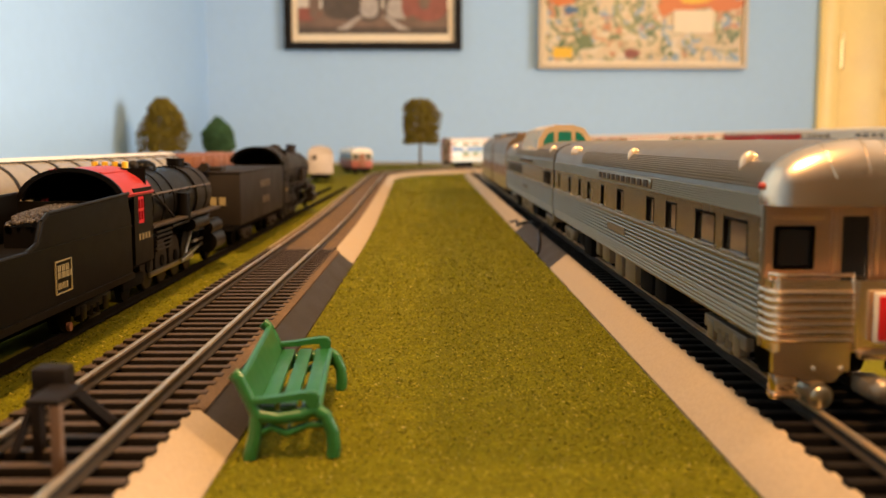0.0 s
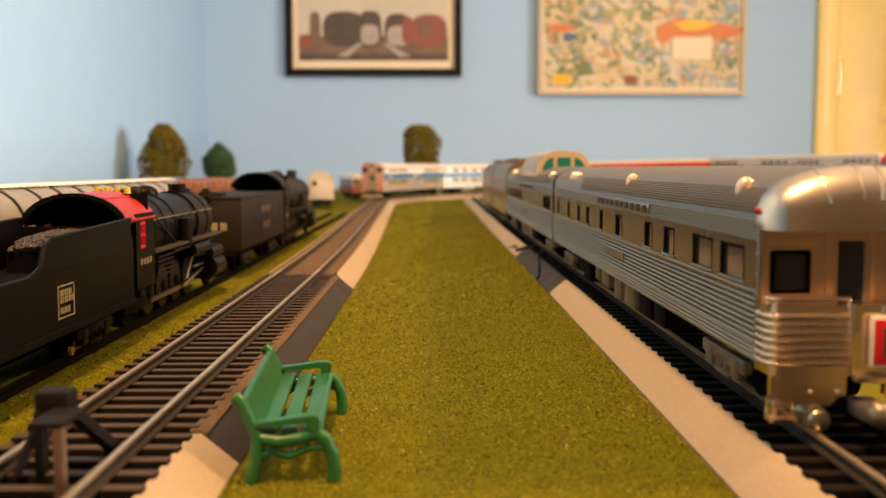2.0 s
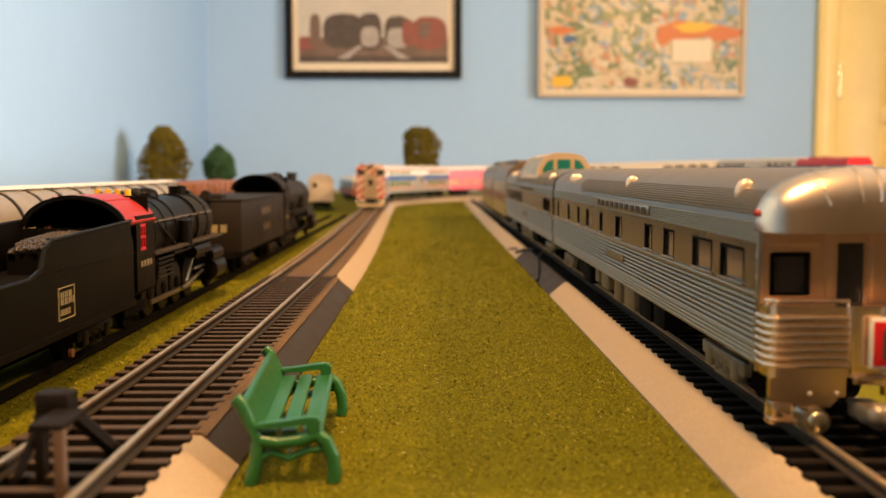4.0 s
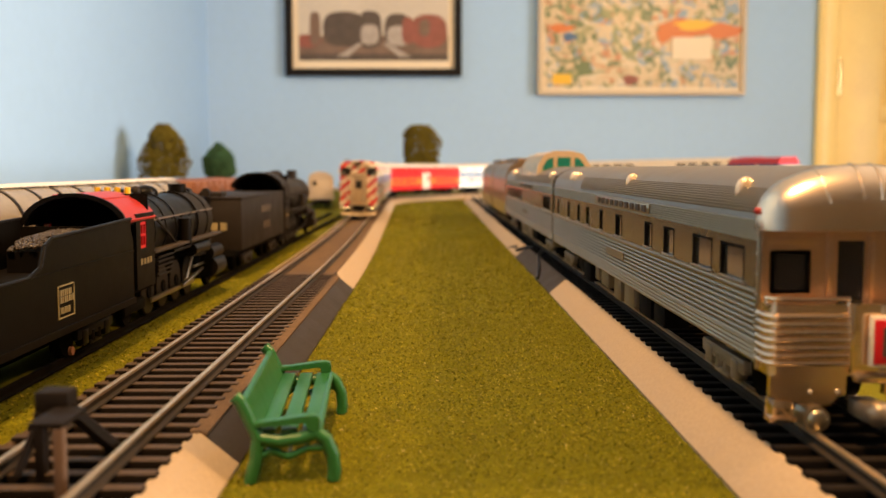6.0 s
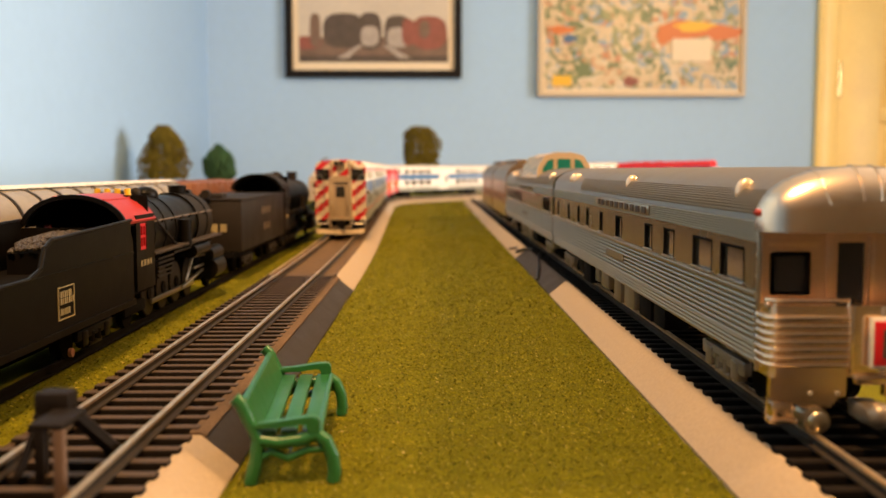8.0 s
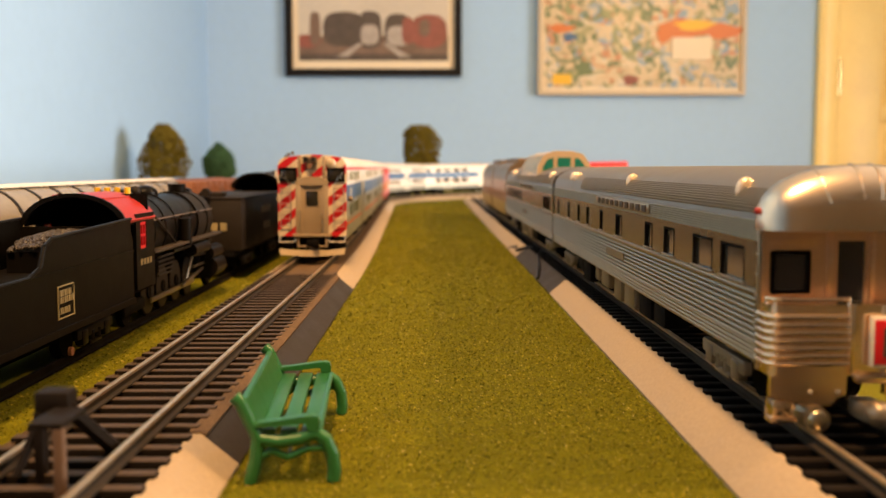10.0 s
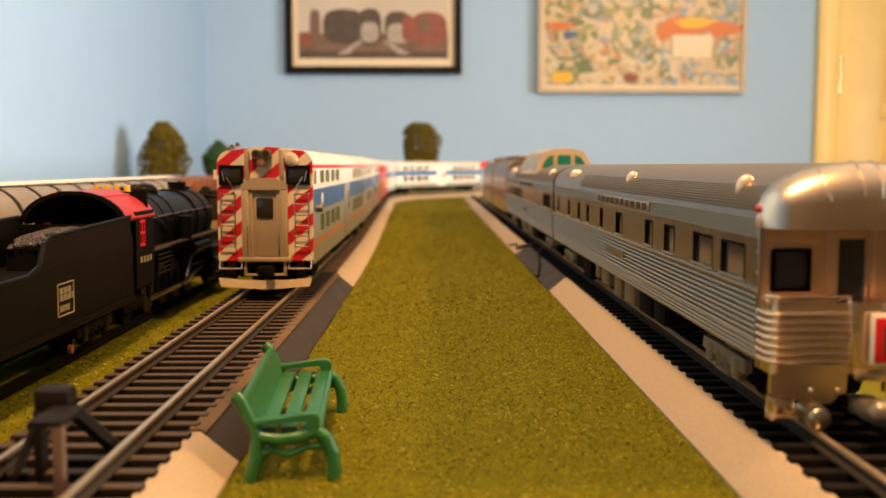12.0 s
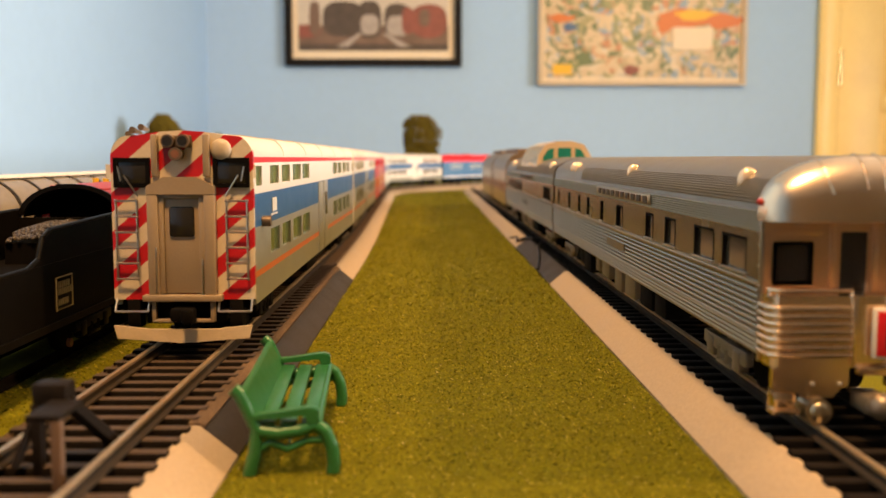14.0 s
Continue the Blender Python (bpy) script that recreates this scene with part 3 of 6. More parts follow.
def cab_front(car):
    """The striped driving end: door in its raised frame, two windscreens, lights, ladders, coupler and plough."""
    f = 0.1475
    holes = [(0.0080, 0.0160, 0.0398, 0.0462), (-0.0160, -0.0080, 0.0398, 0.0462)]
    prof = gallery_profile(base=0.0120)
    bm = extrude_profile(bmesh.new(), prof, f, f + 0.0016)
    part("front_wall", bm, M["hazard"], car, "red and cream hazard striped end wall")
    y = f + 0.0016
    for x0, x1, z0, z1 in holes:
        part("windscreen", boxes((x0 + 0.0004, x1 - 0.0004, y - 0.0004, y + 0.0004, z0 + 0.0004, z1 - 0.0004), bevel=0.0003), M["dark_glass"], car, "dark windscreen")
        bm = holed_wall(bmesh.new(), x0 - 0.0004, x1 + 0.0004, z0 - 0.0004, z1 + 0.0004, [(x0 + 0.0006, x1 - 0.0006, z0 + 0.0006, z1 - 0.0006)], lambda u, v, d: Vector((u, y + 0.0001 + d, v)), 0.0007)
        part("window_gasket", bm, M["black"], car)
    for sg in (-1, 1):
        part("wiper", rods(((sg * 0.0105, y + 0.001, 0.0372), (sg * 0.0138, y + 0.0012, 0.0424), 0.00022), ((sg * 0.0145, y + 0.0012, 0.041), (sg * 0.0152, y + 0.0012, 0.0445), 0.0002)), M["steel"], car)
    bm = boxes((-0.0082, -0.0055, y, y + 0.0024, 0.0124, 0.0378), (0.0055, 0.0082, y, y + 0.0024, 0.0124, 0.0378), bevel=0.0004)
    extrude_profile(bm, [(-0.0082, 0.0378), (0.0082, 0.0378), (0.0082, 0.0398), (0.0040, 0.0420), (-0.0040, 0.0420), (-0.0082, 0.0398)], y, y + 0.0024)
    box(bm, -0.0096, 0.0096, y, y + 0.003, 0.0118, 0.0134, 0.0003)
    part("door_surround", bm, M["beige_door"], car, "taupe raised door surround")
    part("end_door", boxes((-0.0050, 0.0050, y, y + 0.0009, 0.0136, 0.0374), bevel=0.0003), M["beige_door"], car, "taupe end door")
    part("door_jamb", boxes((-0.0055, -0.0042, y, y + 0.0016, 0.0136, 0.0376), (0.0042, 0.0055, y, y + 0.0016, 0.0136, 0.0376), (-0.0055, 0.0055, y, y + 0.0016, 0.0368, 0.0380), bevel=0.0002), M["beige_door"], car)
    part("door_window", boxes((-0.0030, 0.0030, y + 0.0007, y + 0.0013, 0.0275, 0.0348), bevel=0.0006), M["dark_glass"], car)
    part("handrail", rods(((-0.0050, y + 0.002, 0.0125), (-0.0050, y + 0.002, 0.022), 0.0002), ((0.0060, y + 0.0026, 0.014), (0.0060, y + 0.0026, 0.025), 0.0002)), M["steel"], car)
    for sg in (-1, 1):
        part("fin", boxes((sg * 0.0062 - 0.0008, sg * 0.0062 + 0.0008, y, y + 0.0018, 0.0420, 0.0522), bevel=0.0003), M["beige_door"], car)
    bm = bmesh.new()
    for x, z in ((-0.0009, 0.0506), (0.0027, 0.0506), (0.0009, 0.0475)):
        rod(bm, (x, y, z), (x, y + 0.0028, z), 0.0016, 16)
    box(bm, -0.0027, 0.0045, y, y + 0.0010, 0.0490, 0.0520, 0.0004)
    part("headlight_housing", bm, M["light_off"], car)
    for x, z in ((-0.0009, 0.0506), (0.0027, 0.0506)):
        part("headlight", rods(((x, y + 0.0026, z), (x, y + 0.0029, z), 0.0012), seg=16), M["dark_glass"], car)
    part("headlight", rods(((0.0009, y + 0.0026, 0.0475), (0.0009, y + 0.0029, 0.0475), 0.0010), seg=16), M["rust"], car)
    bm = ball(bmesh.new(), (-0.0096, y + 0.0004, 0.0486), 0.0026, sy=0.5, seg=20)
    part("bell_cover", bm, M["plough_cream"], car, "round cream bell cover")
    bm = bmesh.new()
    for x, z, d in ((0.0098, 0.0535, 0.001), (0.0116, 0.0528, 0.002), (0.0132, 0.0518, 0.0)):
        rod(bm, (x, f - 0.005, z), (x, f + d, z + 0.0005), 0.0004, 10, 0.0008)
    part("horn", bm, M["light_off"], car, "three-chime air horn")
    for sg in (-1, 1):
        bm = bmesh.new()
        for x in (sg * 0.0108, sg * 0.0158):
            rod(bm, (x, y + 0.0012, 0.0168), (x, y + 0.0012, 0.0366), 0.00026, 6)
        for i in range(6):
            z = 0.0172 + i * 0.0038
            rod(bm, (sg * 0.0104, y + 0.0013, z), (sg * 0.0162, y + 0.0013, z), 0.00026, 6)
        part("ladder", bm, M["steel"], car, "thin steel ladder")
        part("grab_iron", rods(((sg * 0.0085, y + 0.002, 0.0093), (sg * 0.0165, y + 0.002, 0.0093), 0.0003), ((sg * 0.0165, y + 0.002, 0.0093), (sg * 0.0165, y, 0.0122), 0.0003), ((sg * 0.0085, y + 0.002, 0.0093), (sg * 0.0085, y, 0.0122), 0.0003)), M["steel"], car)
        part("step_bracket", boxes((sg * 0.0125 - 0.0016, sg * 0.0125 + 0.0016, y - 0.004, y + 0.0002, 0.0050, 0.0120), bevel=0.0003), M["under"], car)
    part("buffer_beam", boxes((-0.0095, 0.0095, y - 0.006, y - 0.0002, 0.0060, 0.0120), bevel=0.0004), M["under"], car)
    bm = boxes((-0.0028, 0.0028, y - 0.002, y + 0.0045, 0.0070, 0.0104), bevel=0.0008)
    box(bm, -0.0036, -0.0004, y + 0.003, y + 0.0068, 0.0068, 0.0106, 0.0007)
    part("coupler", bm, M["under"], car, "black knuckle coupler")
    part("drawbar_frame", boxes((-0.0076, -0.0066, y, y + 0.002, 0.0068, 0.0120), (0.0066, 0.0076, y, y + 0.002, 0.0068, 0.0120), (-0.0076, 0.0076, y, y + 0.002, 0.0066, 0.0074), bevel=0.0002), M["beige_door"], car)
    bm = bmesh.new()
    pl = [(-0.0168, 0.0060), (-0.0160, 0.0028), (0, 0.0020), (0.0160, 0.0028), (0.0168, 0.0060), (0.008, 0.0052), (-0.008, 0.0052)]
    a = [bm.verts.new((x, y + 0.0025 + 0.002 * (1 - abs(x) / 0.0165), z)) for x, z in pl]
    b = [bm.verts.new((x, y + 0.0015 + 0.002 * (1 - abs(x) / 0.0165), z)) for x, z in pl]
    bm.faces.new(a), bm.faces.new(b[::-1])
    for i in range(len(pl)):
        j = (i + 1) % len(pl)
        bm.faces.new((a[i], a[j], b[j], b[i]))
    part("plough", bm, M["plough_cream"], car, "cream pilot plough", smooth=20)
    for sg in (-1, 1):
        part("marker_light", rods(((sg * 0.0172, f - 0.010, 0.0305), (sg * 0.0195, f - 0.010, 0.0305), 0.0014), seg=12), M["light_off"], car)
        x0, x1 = sorted((sg * 0.0173, sg * 0.0175))
        part("lettering", boxes((x0, x1, f - 0.033, f - 0.022, 0.0312, 0.0317), (x0, x1, f - 0.032, f - 0.025, 0.0322, 0.0358)), M["white"], car, "white block emblem, plain bars")
        part("mirror", boxes((sg * 0.0174 - 0.0003, sg * 0.0174 + 0.0012, f + 0.0005, f + 0.001, 0.0415, 0.0450)), M["white"], car)


def commuter_loco():
    """The pushing engine at the tail: red roof over a blue body, with grilles, fans, cab glass and trucks."""
    eng = thing("diesel_locomotive", "blue passenger diesel with a red roof, pushing the train", "locomotive")
    w, hl = 0.0175, 0.098
    prof = [(w, 0.0105), (w, 0.040), (0.0120, 0.0455), (-0.0120, 0.0455), (-w, 0.040), (-w, 0.0105)]
    part("body", extrude_profile(bmesh.new(), prof, -hl + 0.012, hl), M["blue"], eng, "blue body")
    part("roof", extrude_profile(bmesh.new(), [(w + 0.0003, 0.0400), (w + 0.0003, 0.0435), (0.0125, 0.0515), (-0.0125, 0.0515), (-w - 0.0003, 0.0435), (-w - 0.0003, 0.0400)], -hl + 0.01, hl), M["red"], eng, "bright red roof")
    part("nose", extrude_profile(bmesh.new(), [(w, 0.0105), (w, 0.034), (0.014, 0.037), (-0.014, 0.037), (-w, 0.034), (-w, 0.0105)], -hl, -hl + 0.012), M["white"], eng)
    for sg in (-1, 1):
        for y0, y1 in ((-0.06, -0.03), (0.0, 0.03), (0.05, 0.08)):
            bm = boxes(*[(min(sg * w, sg * (w + 0.0004)), max(sg * w, sg * (w + 0.0004)), y0, y1, 0.027 + i * 0.0015, 0.0277 + i * 0.0015) for i in range(7)])
            part("grille", bm, M["car_grey"], eng)
        x0, x1 = sorted((sg * w, sg * (w + 0.0005)))
        part("cab_window", boxes((x0, x1, -0.083, -0.072, 0.033, 0.039)), M["dark_glass"], eng)
        part("panel", boxes((x0, x1, -0.02, -0.005, 0.030, 0.039)), M["white"], eng, "white emblem panel")
        part("skirt_stripe", boxes((x0, x1, -hl + 0.012, hl, 0.0125, 0.0145)), M["white"], eng)
    for y in (0.02, 0.045, 0.07):
        part("fan", rods(((0, y, 0.0513), (0, y, 0.0532), 0.0085), seg=20), M["red_roof"], eng)
    part("fuel_tank", boxes((-0.014, 0.014, -0.025, 0.025, 0.003, 0.0105), bevel=0.001), M["under"], eng)
    for y in (-0.06, 0.06):
        truck_part(eng, y)
    return eng


def fluted_band(bm, sg, x, y0, y1, z0, z1, count, depth=0.0006):
    """Horizontal round flutes standing proud of a car side."""
    h = (z1 - z0) / count
    prof = []
    for i in range(count):
        c = z0 + (i + 0.5) * h
        prof += [(x, c - h / 2), (x + depth * 0.8, c - h * 0.28), (x + depth, c), (x + depth * 0.8, c + h * 0.28)]
    prof += [(x, z1), (x - 0.0006, z1), (x - 0.0006, z0)]
    extrude_profile(bm, [(sg * a, b) for a, b in prof], y0, y1)
    return bm


def streamliner_roof(w=0.0172, z0=0.0368, z1=0.0470, n=12):
    return [(w * math.cos(math.pi * i / n), z0 + (z1 - z0) * math.sin(math.pi * i / n) ** 0.75) for i in range(n + 1)]


def streamliner(name, label, y0, y1, windows, dome=None, observation=False):
    """A stainless passenger car from y0 (towards the viewer) to y1, its origin at the rail head under its middle."""
    car = thing(name, label, "train car", "cars of the silver streamliner")
    hl, w = (y1 - y0) / 2, 0.0172
    tail = -hl + (0.0062 if observation else 0.0)
    roof = streamliner_roof()
    part("roof", extrude_profile(bmesh.new(), roof, tail, hl), M["silver_roof"], car, "smooth grey silver roof")
    for sg in (-1, 1):
        for i in range(9):
            a = math.pi * (0.030 + i * 0.016)
            x, z = w * math.cos(a) * sg, 0.0368 + 0.0102 * math.sin(a) ** 0.75
            part("roof_flute", rods(((x, tail, z), (x, hl * 0.45, z), 0.00028), seg=5), M["silver_roof"], car)
    for sg in (-1, 1):
        holes = [(a, b, 0.0250, 0.0317) for a, b in windows]
        bm = holed_wall(bmesh.new(), tail, hl, 0.0243, 0.0332, holes, side_place(sg, w), 0.001)
        part("window_band", bm, M["silver_band"], car, "smooth plated window band, dark reflections in its colour")
        for i, (a, b) in enumerate(windows):
            x0, x1 = sorted((sg * (w - 0.0006), sg * (w - 0.0009)))
            part("window_glass", boxes((x0, x1, a - 0.0003, b + 0.0003, 0.0247, 0.0320)), M["side_glass"], car)
            e0, e1 = sorted((sg * (w - 0.0002), sg * (w + 0.0005)))
            part("window_sill", boxes((e0, e1, a - 0.0004, b + 0.0004, 0.0245, 0.0250), bevel=0.0001), M["steel"], car)
            # dark strips paint the shade on the reveals, widest at the far side
            f0, f1 = sorted((sg * (w - 0.0009), sg * (w + 0.0001)))
            part("window_frame", boxes((f0, f1, b - 0.0007, b, 0.0250, 0.0317), (f0, f1, a, a + 0.0003, 0.0250, 0.0317), (f0, f1, a, b, 0.0312, 0.0317)), M["under"], car, "thin dark edging for the shaded window reveal")
        bm = fluted_band(bmesh.new(), sg, w, tail, hl, 0.0332, 0.0370, 7, 0.0003)
        part("letterboard", bm, M["silver"], car, "finely fluted letterboard")
        bm = fluted_band(bmesh.new(), sg, w, tail, hl, 0.0145, 0.0232, 8, 0.0007)
        part("fluted_panel", bm, M["silver"], car, "bright horizontal flutes")
        x0, x1 = sorted((sg * (w - 0.0004), sg * (w + 0.0009)))
        part("belt_rail", boxes((x0, x1, tail, hl, 0.0232, 0.0243), bevel=0.0002), M["silver"], car)
        bm = fluted_band(bmesh.new(), sg, w, tail, hl, 0.0110, 0.0145, 4, 0.0002)
        part("skirt", bm, M["silver"], car)
        n0, n1 = sorted((sg * (w + 0.0003), sg * (w + 0.0006)))
        part("nameplate", boxes((n0, n1, -0.0565, 0.0285, 0.0340, 0.0366), bevel=0.0001), M["silver"], car, "name board with unreadable lettering")
        part("lettering", boxes(*[(n0 + (0.0003 if sg > 0 else -0.0003), n1 + (0.0003 if sg > 0 else -0.0003), -0.053 + i * 0.0079, -0.053 + i * 0.0079 + 0.0042, 0.0344, 0.0362) for i in range(10)]), M["brownish_black"], car, "dark lettering, plain bars")
        part("lower_plate", boxes((sorted((sg * (w + 0.0005), sg * (w + 0.0009)))[0], sorted((sg * (w + 0.0005), sg * (w + 0.0009)))[1], -0.024, 0.0045, 0.0180, 0.0204)), M["silver_roof"], car)
    part("floor_pan", boxes((-w + 0.001, w - 0.001, tail, hl, 0.0108, 0.0120)), M["under"], car)
    # black filling stands for the unlit inside
    part("inner_walls", boxes((-w + 0.004, w - 0.004, tail + 0.001, hl - 0.001, 0.0120, 0.0365)), M["under"], car, "black block for the unlit interior")
    part("car_end", extrude_profile(bmesh.new(), [(w, 0.008), *roof, (-w, 0.008)], hl - 0.0012, hl), M["silver"], car)
    if not observation:
        part("car_end", extrude_profile(bmesh.new(), [(w, 0.008), *roof, (-w, 0.008)], -hl, -hl + 0.0012), M["silver"], car)
    part("diaphragm", boxes((-0.0105, 0.0105, hl, hl + 0.0022, 0.009, 0.0405), bevel=0.0006), M["rust"], car, "brown striker plate")
    rng = random.Random(5)
    for sg in (-1, 1):
        y = -hl * 0.45
        while y < hl * 0.5:
            ln = rng.uniform(0.006, 0.016)
            x0, x1 = sorted((sg * 0.009, sg * (0.0145 + rng.uniform(0, 0.0015))))
            part("equipment_box", boxes((x0, x1, y, y + ln, 0.0020 + rng.uniform(0, 0.0030), 0.0110), bevel=0.0004), M["silver_roof"] if rng.random() < 0.6 else M["under"], car)
            y += ln + rng.uniform(0.002, 0.010)
    for y in (-hl + 0.036, hl - 0.034):
        truck_part(car, y, "silver_roof", half=0.0128)
    for y, x in ((-0.020, 0.0146), (0.090, 0.0146), (0.100, 0.0146), (-0.127, 0.0146)):
        for sg in (-1, 1):
            bm = bmesh.new()
            bmesh.ops.create_uvsphere(bm, u_segments=14, v_segments=8, radius=1, matrix=Matrix.Translation((sg * x, y, 0.0420)) @ Matrix.Diagonal((0.0022, 0.0012, 0.0028, 1)))
            part("roof_vent", bm, M["gold_frame"], car, "small domed roof vent")
    if dome:
        build_dome(car, *dome)
    if observation:
        build_tail(car, -hl, tail, w)
    car.matrix_basis = pose(RIGHT_X, (y0 + y1) / 2, RAIL_Z)
    return car


def build_dome(car, y0, y1):
    prof = [(0.0158, 0.0415), (0.0150, 0.0480), (0.0110, 0.0540), (0.005, 0.0556), (-0.005, 0.0556), (-0.0110, 0.0540), (-0.0150, 0.0480), (-0.0158, 0.0415)]
    n = 5
    part("dome_base", extrude_profile(bmesh.new(), [(0.0165, 0.0380), (0.0162, 0.0425), (-0.0162, 0.0425), (-0.0165, 0.0380)], y0 - 0.006, y1 + 0.006), M["gold_frame"], car)
    glass = [(x * 0.985, 0.0415 + (z - 0.0415) * 0.985) for x, z in prof]
    part("dome_glass", extrude_profile(bmesh.new(), glass, y0 + 0.001, y1 - 0.001), M["teal_glass"], car, "teal tinted dome glass")
    for i in range(n + 1):
        y = y0 + (y1 - y0) * i / n
        ring = [(x * 1.004, 0.0415 + (z - 0.0415) * 1.004) for x, z in prof]
        # ribs made broad to imitate the bright highlight along the dome's side
        part("dome_rib", extrude_profile(bmesh.new(), ring, y - 0.0030, y + 0.0030), M["gold_frame"], car, "broad dome rib, pale for the highlight on the side glass")
    part("dome_crown", extrude_profile(bmesh.new(), [(0.0105, 0.0538), (0.005, 0.0563), (-0.005, 0.0563), (-0.0105, 0.0538)], y0 - 0.001, y1 + 0.001), M["gold_frame"], car)
    # the end facing back along the train: three rounded panes in a plated frame
    outline = [(x * 1.02, 0.0415 + (z - 0.0415) * 1.03) for x, z in prof]
    part("dome_end", extrude_profile(bmesh.new(), outline, y0 - 0.0045, y0 - 0.0018), M["gold_frame"], car, "warm plated dome end")
    panes = ([(-0.0040, 0.0450), (0.0040, 0.0450), (0.0037, 0.0524), (-0.0037, 0.0524)], [(0.0062, 0.0450), (0.0126, 0.0450), (0.0118, 0.0478), (0.0094, 0.0514), (0.0062, 0.0524)])
    for pane in (panes[0], panes[1], [(-x, z) for x, z in panes[1]]):
        part("end_pane", extrude_profile(bmesh.new(), pane, y0 - 0.0050, y0 - 0.0040), M["teal_glass"], car, "teal tinted end pane")
    bm = bmesh.new()
    a = [bm.verts.new((x, y1, z)) for x, z in prof]
    b = [bm.verts.new((x * 0.95, y1 + 0.016, 0.0415 + (z - 0.0415) * 0.15)) for x, z in prof]
    for i in range(len(prof) - 1):
        bm.faces.new((a[i], a[i + 1], b[i + 1], b[i]))
    bm.faces.new(b)
    part("dome_cowl", bm, M["gold_frame"], car)
    part("dome_cowl", extrude_profile(bmesh.new(), [(0.0150, 0.0400), (0.0140, 0.0432), (0, 0.0446), (-0.0140, 0.0432), (-0.0150, 0.0400)], y0 - 0.012, y0 - 0.0045), M["gold_frame"], car)


def build_tail(car, end, start, w):
    """The observation end: a window wall set back over a fluted apron with its rail, under an overhanging rounded roof."""
    wall = start - 0.0009

    def outline(depth, r, half, n=8):
        """The plan of the end, right to left: straight sides from the seam, round corners, a flat front."""
        front = start - depth
        right = [(half, start)] + [(half - r + r * math.cos(radians(90 * i / n)), front + r - r * math.sin(radians(90 * i / n))) for i in range(n + 1)]
        return right + [(-x, y) for x, y in right[::-1]]

    def slab(pts, z0, z1, mat, name, label=""):
        bm = bmesh.new()
        lo, hi = [bm.verts.new((x, y, z0)) for x, y in pts], [bm.verts.new((x, y, z1)) for x, y in pts]
        for i in range(len(pts)):
            j = (i + 1) % len(pts)
            bm.faces.new((lo[i], lo[j], hi[j], hi[i]))
        bm.faces.new(lo), bm.faces.new(hi[::-1])
        return part(name, bm, M[mat], car, label, smooth=50)
    depth = start - end
    front = end
    # the upper wall with its panels, windows and door
    bm = holed_wall(bmesh.new(), -w + 0.0001, w - 0.0001, 0.0225, 0.0372, [(-0.0152, -0.0088, 0.0243, 0.0313), (0.0088, 0.0152, 0.0243, 0.0313), (-0.0034, 0.0014, 0.0226, 0.0334)], lambda u, v, d: Vector((u, wall + d, v)), 0.0010)
    part("tail_wall", bm, M["tail_plate"], car, "plated tail wall, its brown reflections in the colour")
    part("wall_panel", boxes((-0.0160, -0.0068, wall - 0.0002, wall, 0.0328, 0.0340), (0.0055, 0.0160, wall - 0.0002, wall, 0.0328, 0.0340), bevel=0.0001), M["tail_plate"], car)
    for x0, x1 in ((-0.0152, -0.0088), (0.0088, 0.0152)):
        part("tail_window", boxes((x0, x1, wall + 0.0004, wall + 0.0009, 0.0243, 0.0313)), M["dark_glass"], car, "dark rounded tail window")
        bm = holed_wall(bmesh.new(), x0 - 0.0004, x1 + 0.0004, 0.0239, 0.0317, [(x0 + 0.0002, x1 - 0.0002, 0.0245, 0.0311)], lambda u, v, d: Vector((u, wall - 0.0003 + d, v)), 0.0006)
        bmesh.ops.bevel(bm, geom=[e for e in bm.edges if abs(e.verts[0].co.y - e.verts[1].co.y) > 0.0004], offset=0.0004, segments=2, affect="EDGES")
        part("window_frame", bm, M["black"], car, "black window gasket")
    part("door_window", boxes((-0.0034, 0.0014, wall + 0.0004, wall + 0.0009, 0.0226, 0.0334)), M["dark_glass"], car)
    for x in (-0.0050, 0.0026):
        part("door_frame", boxes((x - 0.0005, x + 0.0005, wall - 0.0005, wall, 0.0228, 0.0352), bevel=0.0001), M["tail_plate"], car)
    part("blind", boxes((-0.0025, -0.0004, wall + 0.0009, wall + 0.0011, 0.0245, 0.0268)), M["steel"], car)
    # the apron and its flutes
    slab(outline(depth, 0.0017, w), 0.0100, 0.0226, "silver_bright", "apron", "bright plated apron")
    for i in range(7):
        z = 0.0122 + i * 0.00138
        bm = bmesh.new()
        half = [p for p in outline(depth + 0.0001, 0.0017, w + 0.0001) if p[0] >= 0.0030]
        for side in (1, -1):
            row = [(side * x, y, z) for x, y in half] + [(side * 0.0034, front - 0.0001, z)]
            for a, b in zip(row, row[1:]):
                if (Vector(a) - Vector(b)).length > 1e-5:
                    rod(bm, a, b, 0.00050, 8)
                    ball(bm, b, 0.00050, seg=8)
        part("tail_flute", bm, M["silver_bright"], car, "round bright flute")
    for x in (-0.0030, 0.0030):
        part("gate_post", boxes((x - 0.0004, x + 0.0004, front - 0.0008, front, 0.0104, 0.0228), bevel=0.0002), M["silver_bright"], car)
    for sg in (-1, 1):
        part("seam_strip", boxes((sg * w - 0.0004, sg * w + 0.0004, start - 0.0004, start + 0.0004, 0.0100, 0.0366), bevel=0.0001), M["silver"], car, "riveted corner seam")
        for i in range(7):
            part("seam_rivet", ball(bmesh.new(), (sg * (w + 0.0004), start, 0.0125 + i * 0.0037), 0.00032, seg=6), M["steel"], car)
